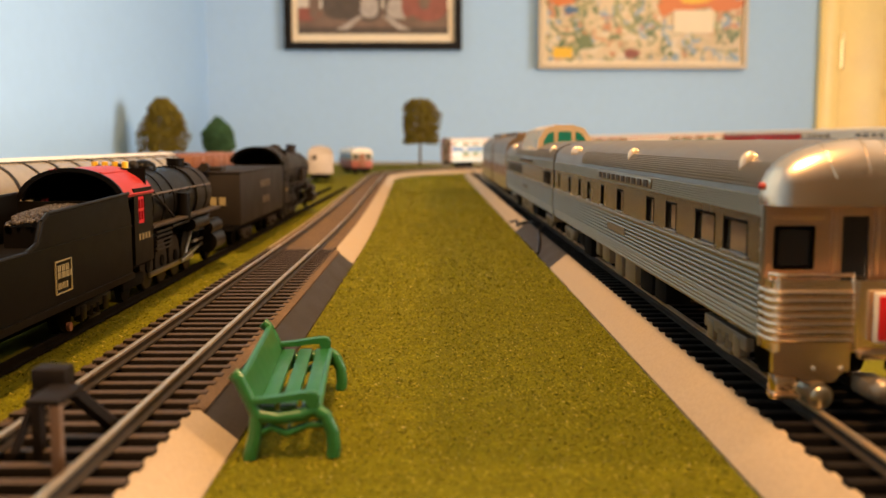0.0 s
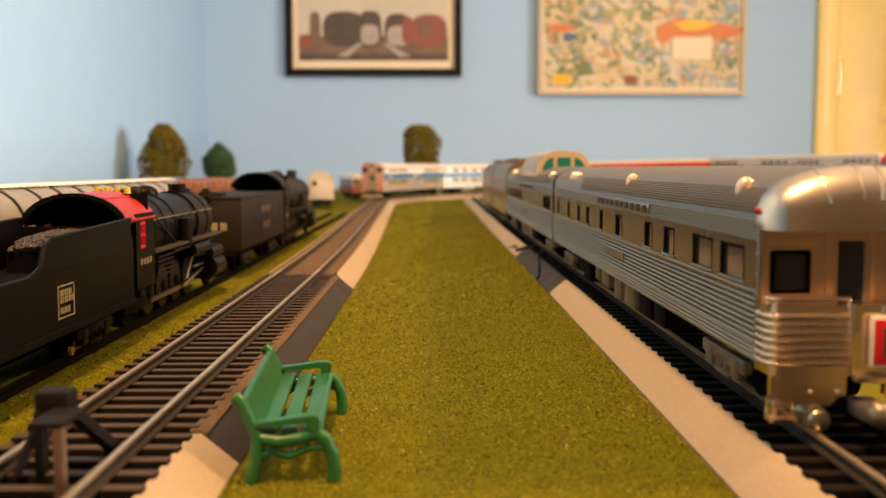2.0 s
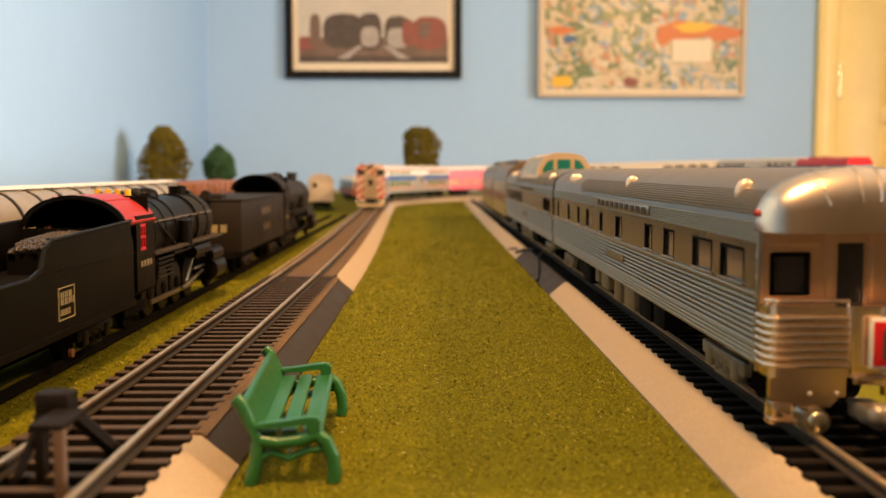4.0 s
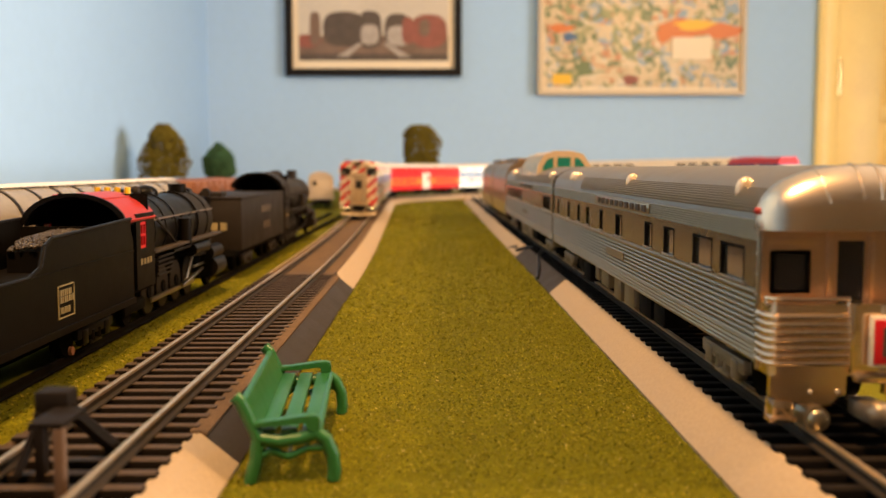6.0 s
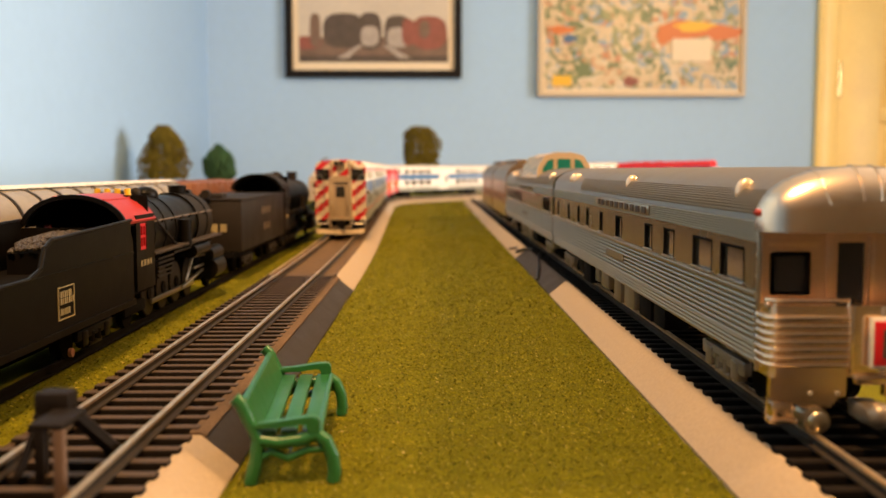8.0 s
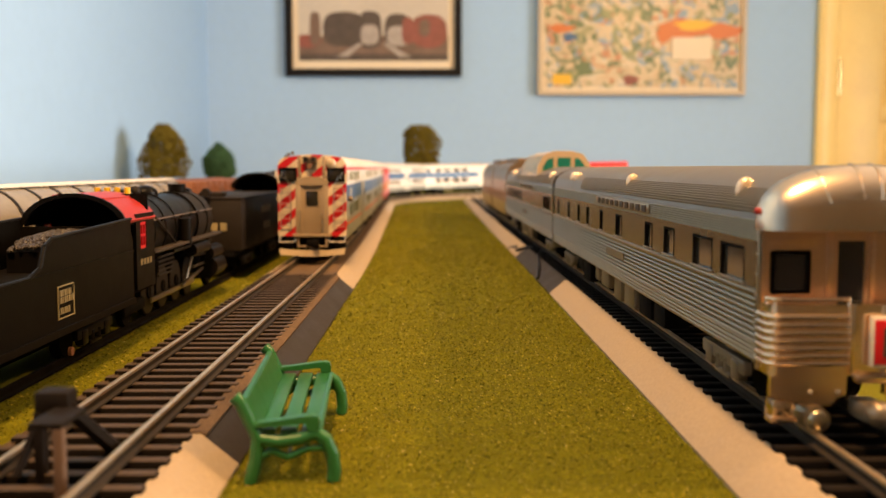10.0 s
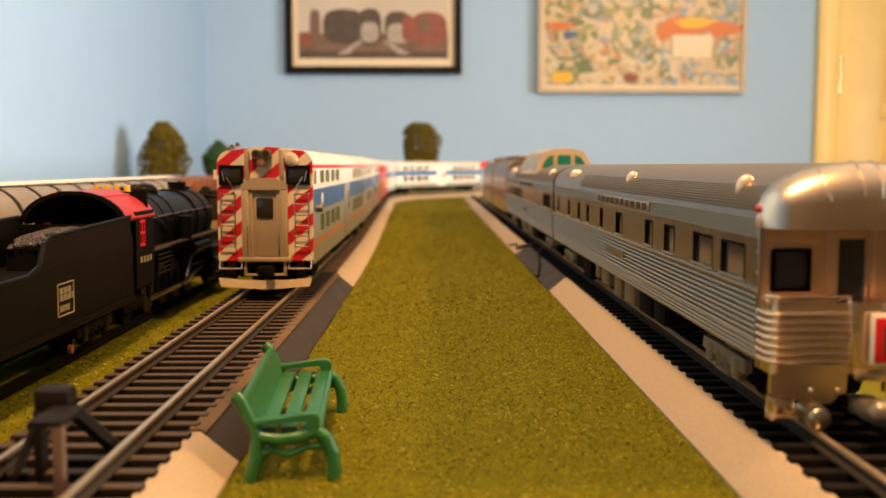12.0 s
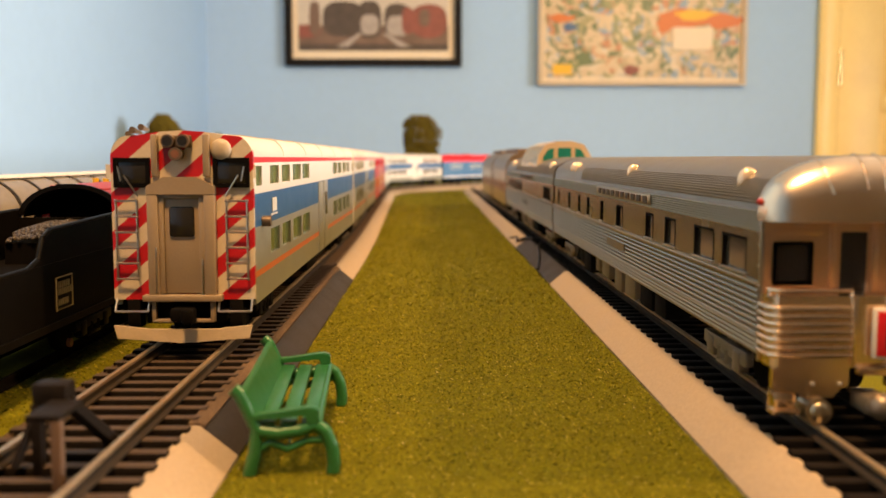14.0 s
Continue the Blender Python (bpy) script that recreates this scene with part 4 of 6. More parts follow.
        row = [(sg * x, y, 0.0236) for x, y in outline(depth + 0.0002, 0.0020, w + 0.0001) if x >= 0.0030 and y < start - 0.0008] + [(sg * 0.0036, front - 0.0002, 0.0236)]
        bm = bmesh.new()
        for a, b in zip(row, row[1:]):
            if (Vector(a) - Vector(b)).length > 1e-5:
                rod(bm, a, b, 0.00042, 8)
                ball(bm, b, 0.00042, seg=8)
        for p in (row[0], row[len(row) // 2], row[-1]):
            rod(bm, (p[0], p[1], 0.0224), p, 0.0003, 6)
        part("tail_rail", bm, M["silver_bright"], car, "bright rail over the apron")
    # the rounded overhanging roof
    bm = bmesh.new()
    length, half, z0, high, n, rings = depth + 0.0012, w + 0.0010, 0.0366, 0.0106, 18, []
    for k in range(15):
        u = 1 - (1 - k / 14.6) ** 2.2
        wide, tall = half * (1 - u ** 4.4) ** (1 / 3.0), high * (1 - 0.96 * u ** 2.8) ** 0.62
        y = start - length * u
        ring = [(wide, z0 - 0.0011)] + [(wide * math.cos(math.pi * i / n), z0 + tall * math.sin(math.pi * i / n) ** 0.75) for i in range(n + 1)] + [(-wide, z0 - 0.0011)]
        rings.append([bm.verts.new((x, y, z)) for x, z in ring])
    for r0, r1 in zip(rings, rings[1:]):
        for i in range(len(r0) - 1):
            bm.faces.new((r0[i], r0[i + 1], r1[i + 1], r1[i]))
    bm.faces.new(rings[-1])
    bm.faces.new([r[0] for r in rings] + [r[-1] for r in rings[::-1]])
    part("tail_roof", bm, M["silver_bright"], car, "smooth bright overhanging turtleback roof", smooth=70)
    for x in (-0.0085, -0.0018, 0.0018, 0.0085):
        bm, row = bmesh.new(), []
        for k in range(11):
            u = 1 - (1 - k / 14.6) ** 2.2
            wide, tall = half * (1 - u ** 4.4) ** (1 / 3.0), high * (1 - 0.96 * u ** 2.8) ** 0.62
            xx = x * (0.55 + 0.45 * wide / half)
            row.append((xx, start - length * u, z0 + tall * math.sin(math.acos(min(1, abs(xx) / wide))) ** 0.75))
        for a, b in zip(row, row[1:]):
            rod(bm, a, b, 0.00022, 6)
        part("roof_seam", bm, M["silver_bright"], car, "raised roof seam")
    for sg in (-1, 1):
        part("marker_base", ball(bmesh.new(), (sg * (w + 0.0002), start - 0.0005, 0.0388), 0.0013, sx=0.7, seg=14), M["silver_bright"], car)
        part("marker_lamp", ball(bmesh.new(), (sg * (w + 0.0010), start - 0.0011, 0.0388), 0.0007, seg=10), M["red_roof"], car, "red marker lamp")
        # steps, buffers and skirts under the apron
        bm = boxes((sg * 0.0142 - 0.0021, sg * 0.0142 + 0.0021, front + 0.0006, front + 0.0046, 0.0016, 0.0056), bevel=0.0007)
        box(bm, sg * 0.0142 - 0.0026, sg * 0.0142 + 0.0026, front, front + 0.003, 0.0016, 0.0026, 0.0003)
        part("step", bm, M["silver_bright"], car, "cast step block")
        bm = rods(((sg * 0.0088, front - 0.0012, 0.0024), (sg * 0.0088, front + 0.004, 0.0024), 0.0023), seg=20)
        ball(bm, (sg * 0.0088, front - 0.0012, 0.0024), 0.0019, sy=0.5, seg=16)
        part("buffer", bm, M["silver"], car, "round plated buffer")
        part("skirt_bolt", ball(bmesh.new(), (sg * 0.0098, front - 0.0002, 0.0072), 0.0004, seg=8), M["steel"], car)
        part("skirt_bolt", ball(bmesh.new(), (sg * 0.0050, front - 0.0002, 0.0072), 0.0004, seg=8), M["steel"], car)
        part("tail_skirt", slab_boxes(sg, front), M["silver_bright"], car, "plated lower skirt")
    part("sign_frame", boxes((-0.0002, 0.0098, front - 0.0018, front - 0.0006, 0.0118, 0.0208), bevel=0.0004), M["white"], car, "white framed drumhead sign")
    part("sign", boxes((0.0004, 0.0092, front - 0.0022, front - 0.0016, 0.0124, 0.0202), bevel=0.0002), M["red"], car, "red sign face")
    part("sign_lettering", boxes((0.0018, 0.0080, front - 0.0025, front - 0.0020, 0.0138, 0.0188)), M["dark_print"], car, "dark lettering, plain bars")
    part("bumper_bar", boxes((-0.0022, 0.0060, front - 0.0012, front + 0.001, 0.0088, 0.0106), bevel=0.0004), M["silver_bright"], car)
    bm = boxes((-0.0016, 0.0030, front - 0.0035, front + 0.004, 0.0022, 0.0056), bevel=0.0008)
    ball(bm, (0.0008, front - 0.0035, 0.0040), 0.0024, seg=14)
    part("coupler", bm, M["silver_roof"], car, "plated knuckle coupler")


def slab_boxes(sg, front):
    """The lower skirt on one side: a plate with its cut-out towards the coupler."""
    bm = bmesh.new()
    prof = [(0.0034, 0.0100), (0.0168, 0.0100), (0.0168, 0.0062), (0.0128, 0.0056), (0.0112, 0.0046), (0.0062, 0.0046), (0.0046, 0.0064), (0.0034, 0.0066)]
    return extrude_profile(bm, [(sg * x, z) for x, z in prof], front, front + 0.0016)


def streamlined_diesel(y0, y1):
    eng = thing("streamlined_diesel", "silver and orange-yellow streamlined diesel at the head of the silver train", "locomotive", "diesels of the silver train")
    w, hl = 0.0172, (y1 - y0) / 2
    roof = streamliner_roof(w, 0.036, 0.0520)
    part("roof", extrude_profile(bmesh.new(), roof, -hl, hl - 0.01), M["silver_roof"], eng)
    for sg in (-1, 1):
        for nm, z0, z1, mat in (("upper_side", 0.0270, 0.0362, "silver"), ("middle_side", 0.0185, 0.0270, "engine_orange"), ("lower_side", 0.0085, 0.0185, "engine_yellow")):
            x0, x1 = sorted((sg * (w - 0.001), sg * w))
            part(nm, boxes((x0, x1, -hl, hl - 0.01, z0, z1)), M[mat], eng)
        x0, x1 = sorted((sg * (w - 0.0002), sg * (w + 0.0003)))
        part("grille", boxes(*[(x0, x1, -hl + 0.01, hl - 0.05, 0.0285 + i * 0.0008, 0.0289 + i * 0.0008) for i in range(6)]), M["steel"], eng)
        for y in (-hl * 0.5, 0.0, hl * 0.4):
            part("porthole", rods(((sg * (w - 0.001), y, 0.023), (sg * (w + 0.0003), y, 0.023), 0.0022), seg=16), M["dark_glass"], eng)
    part("car_end", extrude_profile(bmesh.new(), [(w, 0.008), *roof, (-w, 0.008)], -hl - 0.0005, -hl), M["light_off"], eng)
    bm = ball(bmesh.new(), (0, hl - 0.01, 0.024), 0.017, sy=1.1, sz=0.95, seg=20)
    part("nose", bm, M["engine_orange"], eng)
    part("floor_pan", boxes((-w + 0.002, w - 0.002, -hl, hl - 0.01, 0.006, 0.009)), M["under"], eng)
    for y in (-0.055, -0.025, 0.005, 0.035):
        part("fan", rods(((0, y, 0.0510), (0, y, 0.0545), 0.0075), seg=18), M["light_off"], eng, "brown roof fan housing")
    part("steam_generator_hatch", boxes((-0.008, 0.008, -hl + 0.004, -hl + 0.018, 0.0500, 0.0538), bevel=0.0008), M["light_off"], eng)
    for y in (-hl + 0.03, hl - 0.035):
        truck_part(eng, y)
    eng.matrix_basis = pose(RIGHT_X, (y0 + y1) / 2, RAIL_Z)
    return eng


# ---- steam engines ----
LOW_RAIL = 0.0032


def tender_coal(y0, y1):
    """Front (cab end) is +y. High sheets round the coal, stepping down to the water tank deck."""
    td = thing("tender", "glossy black coal tender with a cream framed emblem", "tender", "steam engines and tenders")
    hl, w = (y1 - y0) / 2, 0.0172
    side = [(-hl, 0.0105), (-hl, 0.0265), (-hl + 0.068, 0.0268), (-hl + 0.0745, 0.0285), (-hl + 0.0775, 0.0335), (-hl + 0.082, 0.0352), (hl - 0.002, 0.0368), (hl - 0.002, 0.0330), (hl, 0.0300), (hl, 0.0105)]
    for sg in (-1, 1):
        bm = bmesh.new()
        a = [bm.verts.new((sg * w, y, z)) for y, z in side]
        b = [bm.verts.new((sg * (w - 0.0008), y, z)) for y, z in side]
        bm.faces.new(a), bm.faces.new(b[::-1])
        for i in range(len(side)):
            j = (i + 1) % len(side)
            bm.faces.new((a[i], a[j], b[j], b[i]))
        part("side_sheet", bm, M["black"], td, "black side sheet", smooth=15)
        bm = bmesh.new()
        for (ya, za), (yb, zb) in zip(side[1:7], side[2:7]):
            rod(bm, (sg * w, ya, za), (sg * w, yb, zb), 0.00055, 8)
        part("beading", bm, M["black"], td)
        part("rivet_strip", boxes((min(sg * w, sg * (w + 0.0003)), max(sg * w, sg * (w + 0.0003)), -hl, hl, 0.0262, 0.0268), (min(sg * w, sg * (w + 0.0006)), max(sg * w, sg * (w + 0.0006)), -hl, hl, 0.0100, 0.0118)), M["black"], td)
        x0, x1 = sorted((sg * w, sg * (w + 0.00025)))
        ec = 0.0165
        bm = holed_wall(bmesh.new(), ec - 0.0055, ec + 0.0055, 0.0143, 0.0228, [(ec - 0.0051, ec + 0.0051, 0.0146, 0.0225)], lambda u, v, d: Vector((sg * (w + 0.0003 - d), u, v)), 0.0003)
        part("emblem_frame", bm, M["cream"], td, "cream emblem frame")
        bm = boxes(*[(x0, x1, ec - 0.0040 + i * 0.00135, ec - 0.0040 + i * 0.00135 + (0.0007 if i % 2 else 0.0010), z, z + 0.0016) for z, n in ((0.0200, 6), (0.0182, 7), (0.0155, 5)) for i in range(n)])
        part("emblem_bars", bm, M["cream"], td, "cream emblem, plain bars")
    part("tank", boxes((-w + 0.0008, w - 0.0008, -hl + 0.0006, hl - 0.0008, 0.0100, 0.0225)), M["under"], td)
    part("rear_sheet", boxes((-w, w, -hl, -hl + 0.0008, 0.0105, 0.0265)), M["black"], td)
    part("front_sheet", boxes((-w + 0.0006, w - 0.0006, hl - 0.004, hl - 0.003, 0.0250, 0.0345)), M["black"], td)
    bm = bmesh.new()
    rng = random.Random(3)
    for _ in range(900):
        x, y = rng.uniform(-0.0100, 0.0125), rng.uniform(-hl + 0.118, hl - 0.006)
        zz = 0.0290 + 0.0048 * math.cos(x / w * 1.35) + 0.001 * math.sin(y * 90) - 0.003 * max(0, (-hl + 0.126 - y) / 0.008)
        bmesh.ops.create_icosphere(bm, subdivisions=1, radius=rng.uniform(0.0003, 0.0008), matrix=pose(x, y, zz, rng.uniform(0, 90), rng.uniform(0, 90), rng.uniform(0, 90)))
    part("coal", bm, M["coal"], td, "heap of coal", smooth=5)
    part("coal_floor", boxes((-0.0105, 0.0130, -hl + 0.119, hl - 0.004, 0.0225, 0.0285)), M["under"], td)
    for y in (-hl + 0.028, hl - 0.028):
        truck_part(td, y, "black", half=0.0128)
    part("bolt_cover", rods(((0.015, hl - 0.050, 0.0040), (0.0160, hl - 0.050, 0.0040), 0.0012), seg=12), M["rust"], td, "copper coloured journal cover")
    part("frame", boxes((-0.012, 0.012, -hl + 0.002, hl - 0.002, 0.0075, 0.0100)), M["under"], td)
    return td


def tender_box(y0, y1):
    td = thing("tender", "boxy weathered brown-black tender with faded lettering", "tender", "steam engines and tenders")
    hl, w = (y1 - y0) / 2, 0.0172
    bm = boxes((-w, w, -hl, hl, 0.0115, 0.0375), bevel=0.0008)
    part("tank", bm, M["brown_black"], td)
    part("rim", boxes((-w - 0.0003, w + 0.0003, -hl - 0.0003, hl, 0.0370, 0.0382), bevel=0.0003), M["brown_black"], td)
    part("hatch", boxes((-0.006, 0.006, -hl + 0.008, -hl + 0.02, 0.038, 0.0405), bevel=0.0006), M["brown_black"], td)
    for sg in (-1, 1):
        x0, x1 = sorted((sg * w, sg * (w + 0.0002)))
        bars = [(x0, x1, -0.012 + i * 0.008, -0.012 + i * 0.008 + 0.005, 0.0280, 0.0318) for i in range(4)] + [(x0, x1, -0.006 + i * 0.0075, -0.006 + i * 0.0075 + 0.005, 0.0190, 0.0228) for i in range(3)]
        part("lettering", boxes(*bars), M["light_off"], td, "faded lettering, plain bars")
    part("number", boxes(*[(x, x + 0.0032, -hl - 0.0002, -hl, 0.0215, 0.0255) for x in (-0.0105, -0.0025, 0.002, 0.0065)]), M["cream"], td, "faded number, plain bars")
    part("headlight", rods(((0, -hl - 0.003, 0.0405), (0, -hl + 0.001, 0.0405), 0.0022), seg=14), M["brown_black"], td)
    part("ladder", rods(((-0.013, -hl - 0.001, 0.012), (-0.013, -hl - 0.001, 0.036), 0.0003), ((-0.009, -hl - 0.001, 0.012), (-0.009, -hl - 0.001, 0.036), 0.0003), *[((-0.013, -hl - 0.001, 0.014 + i * 0.004), (-0.009, -hl - 0.001, 0.014 + i * 0.004), 0.00025) for i in range(6)]), M["brown_black"], td)
    for y in (-hl + 0.028, hl - 0.028):
        truck_part(td, y, "brown_black", half=0.0128)
    part("frame", boxes((-0.013, 0.013, -hl, hl, 0.0085, 0.0115)), M["under"], td)
    part("coupler", boxes((-0.002, 0.002, -hl - 0.006, -hl, 0.0065, 0.0095), bevel=0.0005), M["under"], td)
    return td


def steam_engine(length, roof_mat, body_mat, label, red_windows, lift=0.0):
    """Engine with its cab at -y and smokebox at +y, built at its rail head."""
    en = thing("steam_locomotive", label, "locomotive", "steam engines and tenders")
    hl, w = length / 2, 0.0162
    B = M[body_mat]
    c0, c1 = -hl, -hl + 0.024
    arcs = [(w + 0.0006, 0.0362 + lift)] + arc(0, 0.0342 + lift, w + 0.0004, 0.0106, 12, 168, 14) + [(-w - 0.0006, 0.0362 + lift)]
    inner = [(x * 0.955, z - 0.0009) for x, z in arcs]
    part("cab_roof", extrude_profile(bmesh.new(), arcs + inner[::-1], c0 - 0.006, c1 + 0.001), M[roof_mat], en, "arched cab roof")
    part("roof_rim", extrude_profile(bmesh.new(), [(x * 1.004, z + 0.0001) for x, z in arcs] + [(x * 0.97, z - 0.0002) for x, z in inner[::-1]], c0 - 0.0070, c0 - 0.0056), M["black"], en, "black rear rim of the cab roof")
    part("roof_lining", extrude_profile(bmesh.new(), [(x * 0.995, z - 0.0002) for x, z in inner] + [(x * 0.96, z - 0.0008) for x, z in inner[::-1]], c0 - 0.0056, c1), M["under"], en, "black cab ceiling")
    for z in (0.30, 0.62):
        i = int(len(arcs) * z)
        part("roof_rib", rods(((arcs[i][0], c0 - 0.006, arcs[i][1]), (arcs[i][0], c1, arcs[i][1]), 0.0004)), M[roof_mat], en)
    for sg in (-1, 1):
        bm = holed_wall(bmesh.new(), c0 + 0.004, c1, 0.0130, 0.0378 + lift, [(c0 + 0.0085, c0 + 0.0150, 0.0262, 0.0350)], side_place(sg, w), 0.0009)
        part("cab_side", bm, B, en)
        bm = bmesh.new()
        fr = M["red"] if red_windows else B
        holes = [(c0 + 0.0093 + i * 0.0028, c0 + 0.0093 + i * 0.0028 + 0.0020, 0.0272 + j * 0.0038, 0.0272 + j * 0.0038 + 0.0030) for i in range(2) for j in range(2)]
        holed_wall(bm, c0 + 0.0085, c0 + 0.0150, 0.0262, 0.0350, holes, side_place(sg, w - 0.0002), 0.0007)
        part("cab_window", bm, fr, en, "red window sash" if red_windows else "")
        x0, x1 = sorted((sg * w, sg * (w + 0.0002)))
        part("number", boxes(*[(x0, x1, c0 + 0.008 + i * 0.0034, c0 + 0.008 + i * 0.0034 + 0.0018, 0.0208, 0.0228) for i in range(4)]), M["gilt"], en, "dull gilt number, plain bars")
    part("backhead", boxes((-w + 0.001, w - 0.001, c1 - 0.004, c1 - 0.003, 0.0130, 0.0440 + lift * 0.8)), M["under"], en)
    part("cab_floor", boxes((-w + 0.001, w - 0.001, c0, c1, 0.0120, 0.0132)), M["under"], en)
    # boiler
    bm = rods(((0, c1 - 0.003, 0.0300 + lift * 0.5), (0, hl - 0.030, 0.0300 + lift * 0.5), 0.0135, 28, 0.0120))
    part("boiler", bm, M["smoke"] if not red_windows else B, en, "black boiler")
    bm = rods(((0, hl - 0.030, 0.0300 + lift * 0.5), (0, hl - 0.004, 0.0300 + lift * 0.5), 0.0122, 28))
    part("smokebox", bm, M["smoke"], en, "graphite grey smokebox")
    bm = ball(bmesh.new(), (0, hl - 0.004, 0.030), 0.0108, sy=0.28, seg=20)
    part("smokebox_door", bm, M["smoke"], en)
    part("headlight", rods(((0, hl - 0.004, 0.0415), (0, hl + 0.001, 0.0415), 0.0022), seg=14), B, en)
    for k, y in enumerate((c1 + 0.012, c1 + 0.027, c1 + 0.042, hl - 0.032, hl - 0.014)):
        bm = bmesh.new()
        bmesh.ops.create_cone(bm, cap_ends=True, segments=28, radius1=0.0131 - 0.0002 * k, radius2=0.0131 - 0.0002 * k, depth=0.0012, matrix=Matrix.Translation((0, y, 0.030)) @ Matrix.Rotation(math.pi / 2, 4, "X") @ Matrix.Diagonal((1.03, 1.03, 1, 1)))
        part("boiler_band", bm, B, en)
    for y, h, r in ((c1 + 0.016, 0.0020, 0.0042), (c1 + 0.045, 0.0025, 0.0050)):
        bm = rods(((0, y, 0.040), (0, y, 0.0415 + lift + h * 0.6), r, 18))
        ball(bm, (0, y, 0.0415 + lift + h * 0.6), r, sz=0.6, seg=18)
        part("dome", bm, B, en)
    part("stack", rods(((0, hl - 0.018, 0.040), (0, hl - 0.018, 0.0458 + lift), 0.0034, 18, 0.0040)), B, en, "short chimney")
    part("safety_valve", rods(*[((x, c1 + 0.006, 0.041), (x, c1 + 0.006, 0.0460), 0.0011) for x in (-0.005, -0.0015, 0.002, 0.0055)]), M["yellow"] if red_windows else M["brass"], en, "yellow safety valves and whistle")
    part("bell", ball(bmesh.new(), (0, c1 + 0.033, 0.0440), 0.0020, seg=12), M["smoke"], en)
    for sg in (-1, 1):
        x0, x1 = sorted((sg * 0.0125, sg * 0.0166))
        # on the red-roofed engine a lighter tone imitates the highlight along this edge
        part("running_board", boxes((x0, x1, c1, hl - 0.006, 0.0232, 0.0242), bevel=0.0002), M["brownish_black"] if red_windows else M["smoke"], en, "thin running board edge")
        part("handrail", rods(((sg * 0.0140, c1, 0.0345), (sg * 0.0130, hl - 0.01, 0.0345), 0.00035)), M["light_off"] if red_windows else M["smoke"], en)
        for i in range(7):
            part("handrail_post", rods(((sg * 0.0128, c1 + 0.008 + i * 0.013, 0.0335), (sg * 0.0140, c1 + 0.008 + i * 0.013, 0.0347), 0.0003)), B, en)
        # cooling pipes and tanks
        part("pipework", rods(*[((sg * 0.0160, c1 + 0.004, 0.0150 + i * 0.0016), (sg * 0.0160, c1 + 0.024, 0.0150 + i * 0.0016), 0.0004) for i in range(5)], ((sg * 0.0145, c1 + 0.03, 0.0215), (sg * 0.0145, hl - 0.02, 0.0215), 0.0006), ((sg * 0.0138, c1 + 0.002, 0.0385), (sg * 0.0138, c1 + 0.04, 0.0230), 0.0005)), M["smoke"], en)
        part("air_tank", rods(((sg * 0.0148, hl - 0.055, 0.0198), (sg * 0.0148, hl - 0.030, 0.0198), 0.0026), seg=14), B, en)
        part("air_pump", rods(((sg * 0.0146, hl - 0.062, 0.0225), (sg * 0.0146, hl - 0.062, 0.0330), 0.0026), seg=14), B, en)
        part("cylinder", rods(((sg * 0.0145, hl - 0.026, 0.0098), (sg * 0.0145, hl - 0.008, 0.0098), 0.0046), ((sg * 0.0145, hl - 0.027, 0.0160), (sg * 0.0145, hl - 0.007, 0.0160), 0.0032), seg=18), B, en)
        for k in range(4):
            y = c1 + 0.012 + k * 0.0185
            bm = bmesh.new()
            rod(bm, (sg * 0.0078, y, 0.0085), (sg * 0.0098, y, 0.0085), 0.0085, 24)
            rod(bm, (sg * 0.0098, y, 0.0085), (sg * 0.0106, y, 0.0085), 0.0022, 12)
            wheel = part("driving_wheel", bm, M["under"], en)
            part("tyre", rods(((sg * 0.0096, y, 0.0085), (sg * 0.0100, y, 0.0085), 0.0078), seg=24), M["smoke"], wheel)
        part("side_rod", boxes((min(sg * 0.0112, sg * 0.0120), max(sg * 0.0112, sg * 0.0120), c1 + 0.010, c1 + 0.071, 0.0048, 0.0066), bevel=0.0002), M["steel"] if red_windows else M["smoke"], en, "coupling side rod")
        part("main_rod", rods(((sg * 0.0128, c1 + 0.048, 0.0062), (sg * 0.0128, hl - 0.028, 0.0098), 0.0007), ((sg * 0.0132, hl - 0.045, 0.0120), (sg * 0.0132, hl - 0.028, 0.0120), 0.0006)), M["steel"] if red_windows else M["smoke"], en, "driving main rod")
        part("valve_gear", rods(((sg * 0.0136, c1 + 0.052, 0.0085), (sg * 0.0136, c1 + 0.064, 0.0190), 0.0006), ((sg * 0.0136, c1 + 0.064, 0.0170), (sg * 0.0136, hl - 0.025, 0.0160), 0.0005)), M["steel"] if red_windows else M["smoke"], en)
        part("pilot_wheel", rods(((sg * 0.0078, hl - 0.006, 0.0048), (sg * 0.0098, hl - 0.006, 0.0048), 0.0048), seg=18), M["under"], en)
        part("trailing_wheel", rods(((sg * 0.0078, c0 + 0.012, 0.0055), (sg * 0.0098, c0 + 0.012, 0.0055), 0.0055), seg=18), M["under"], en)
        part("trailing_frame", boxes((min(sg * 0.0105, sg * 0.0125), max(sg * 0.0105, sg * 0.0125), c0 + 0.002, c0 + 0.024, 0.0045, 0.0085), bevel=0.0005), M["under"], en)
    part("main_frame", boxes((-0.006, 0.006, c0 + 0.004, hl - 0.002, 0.0060, 0.0180)), M["under"], en)
    part("pilot_beam", boxes((-0.0165, 0.0165, hl - 0.004, hl + 0.001, 0.0085, 0.0125), bevel=0.0004), B, en)
    bm = bmesh.new()
    for i in range(9):
        x = -0.012 + i * 0.003
        rod(bm, (x, hl + 0.001, 0.0090), (x * 0.7, hl + 0.010 - abs(x) * 0.5, 0.0012), 0.0006, 6)
    part("pilot", bm, B, en)
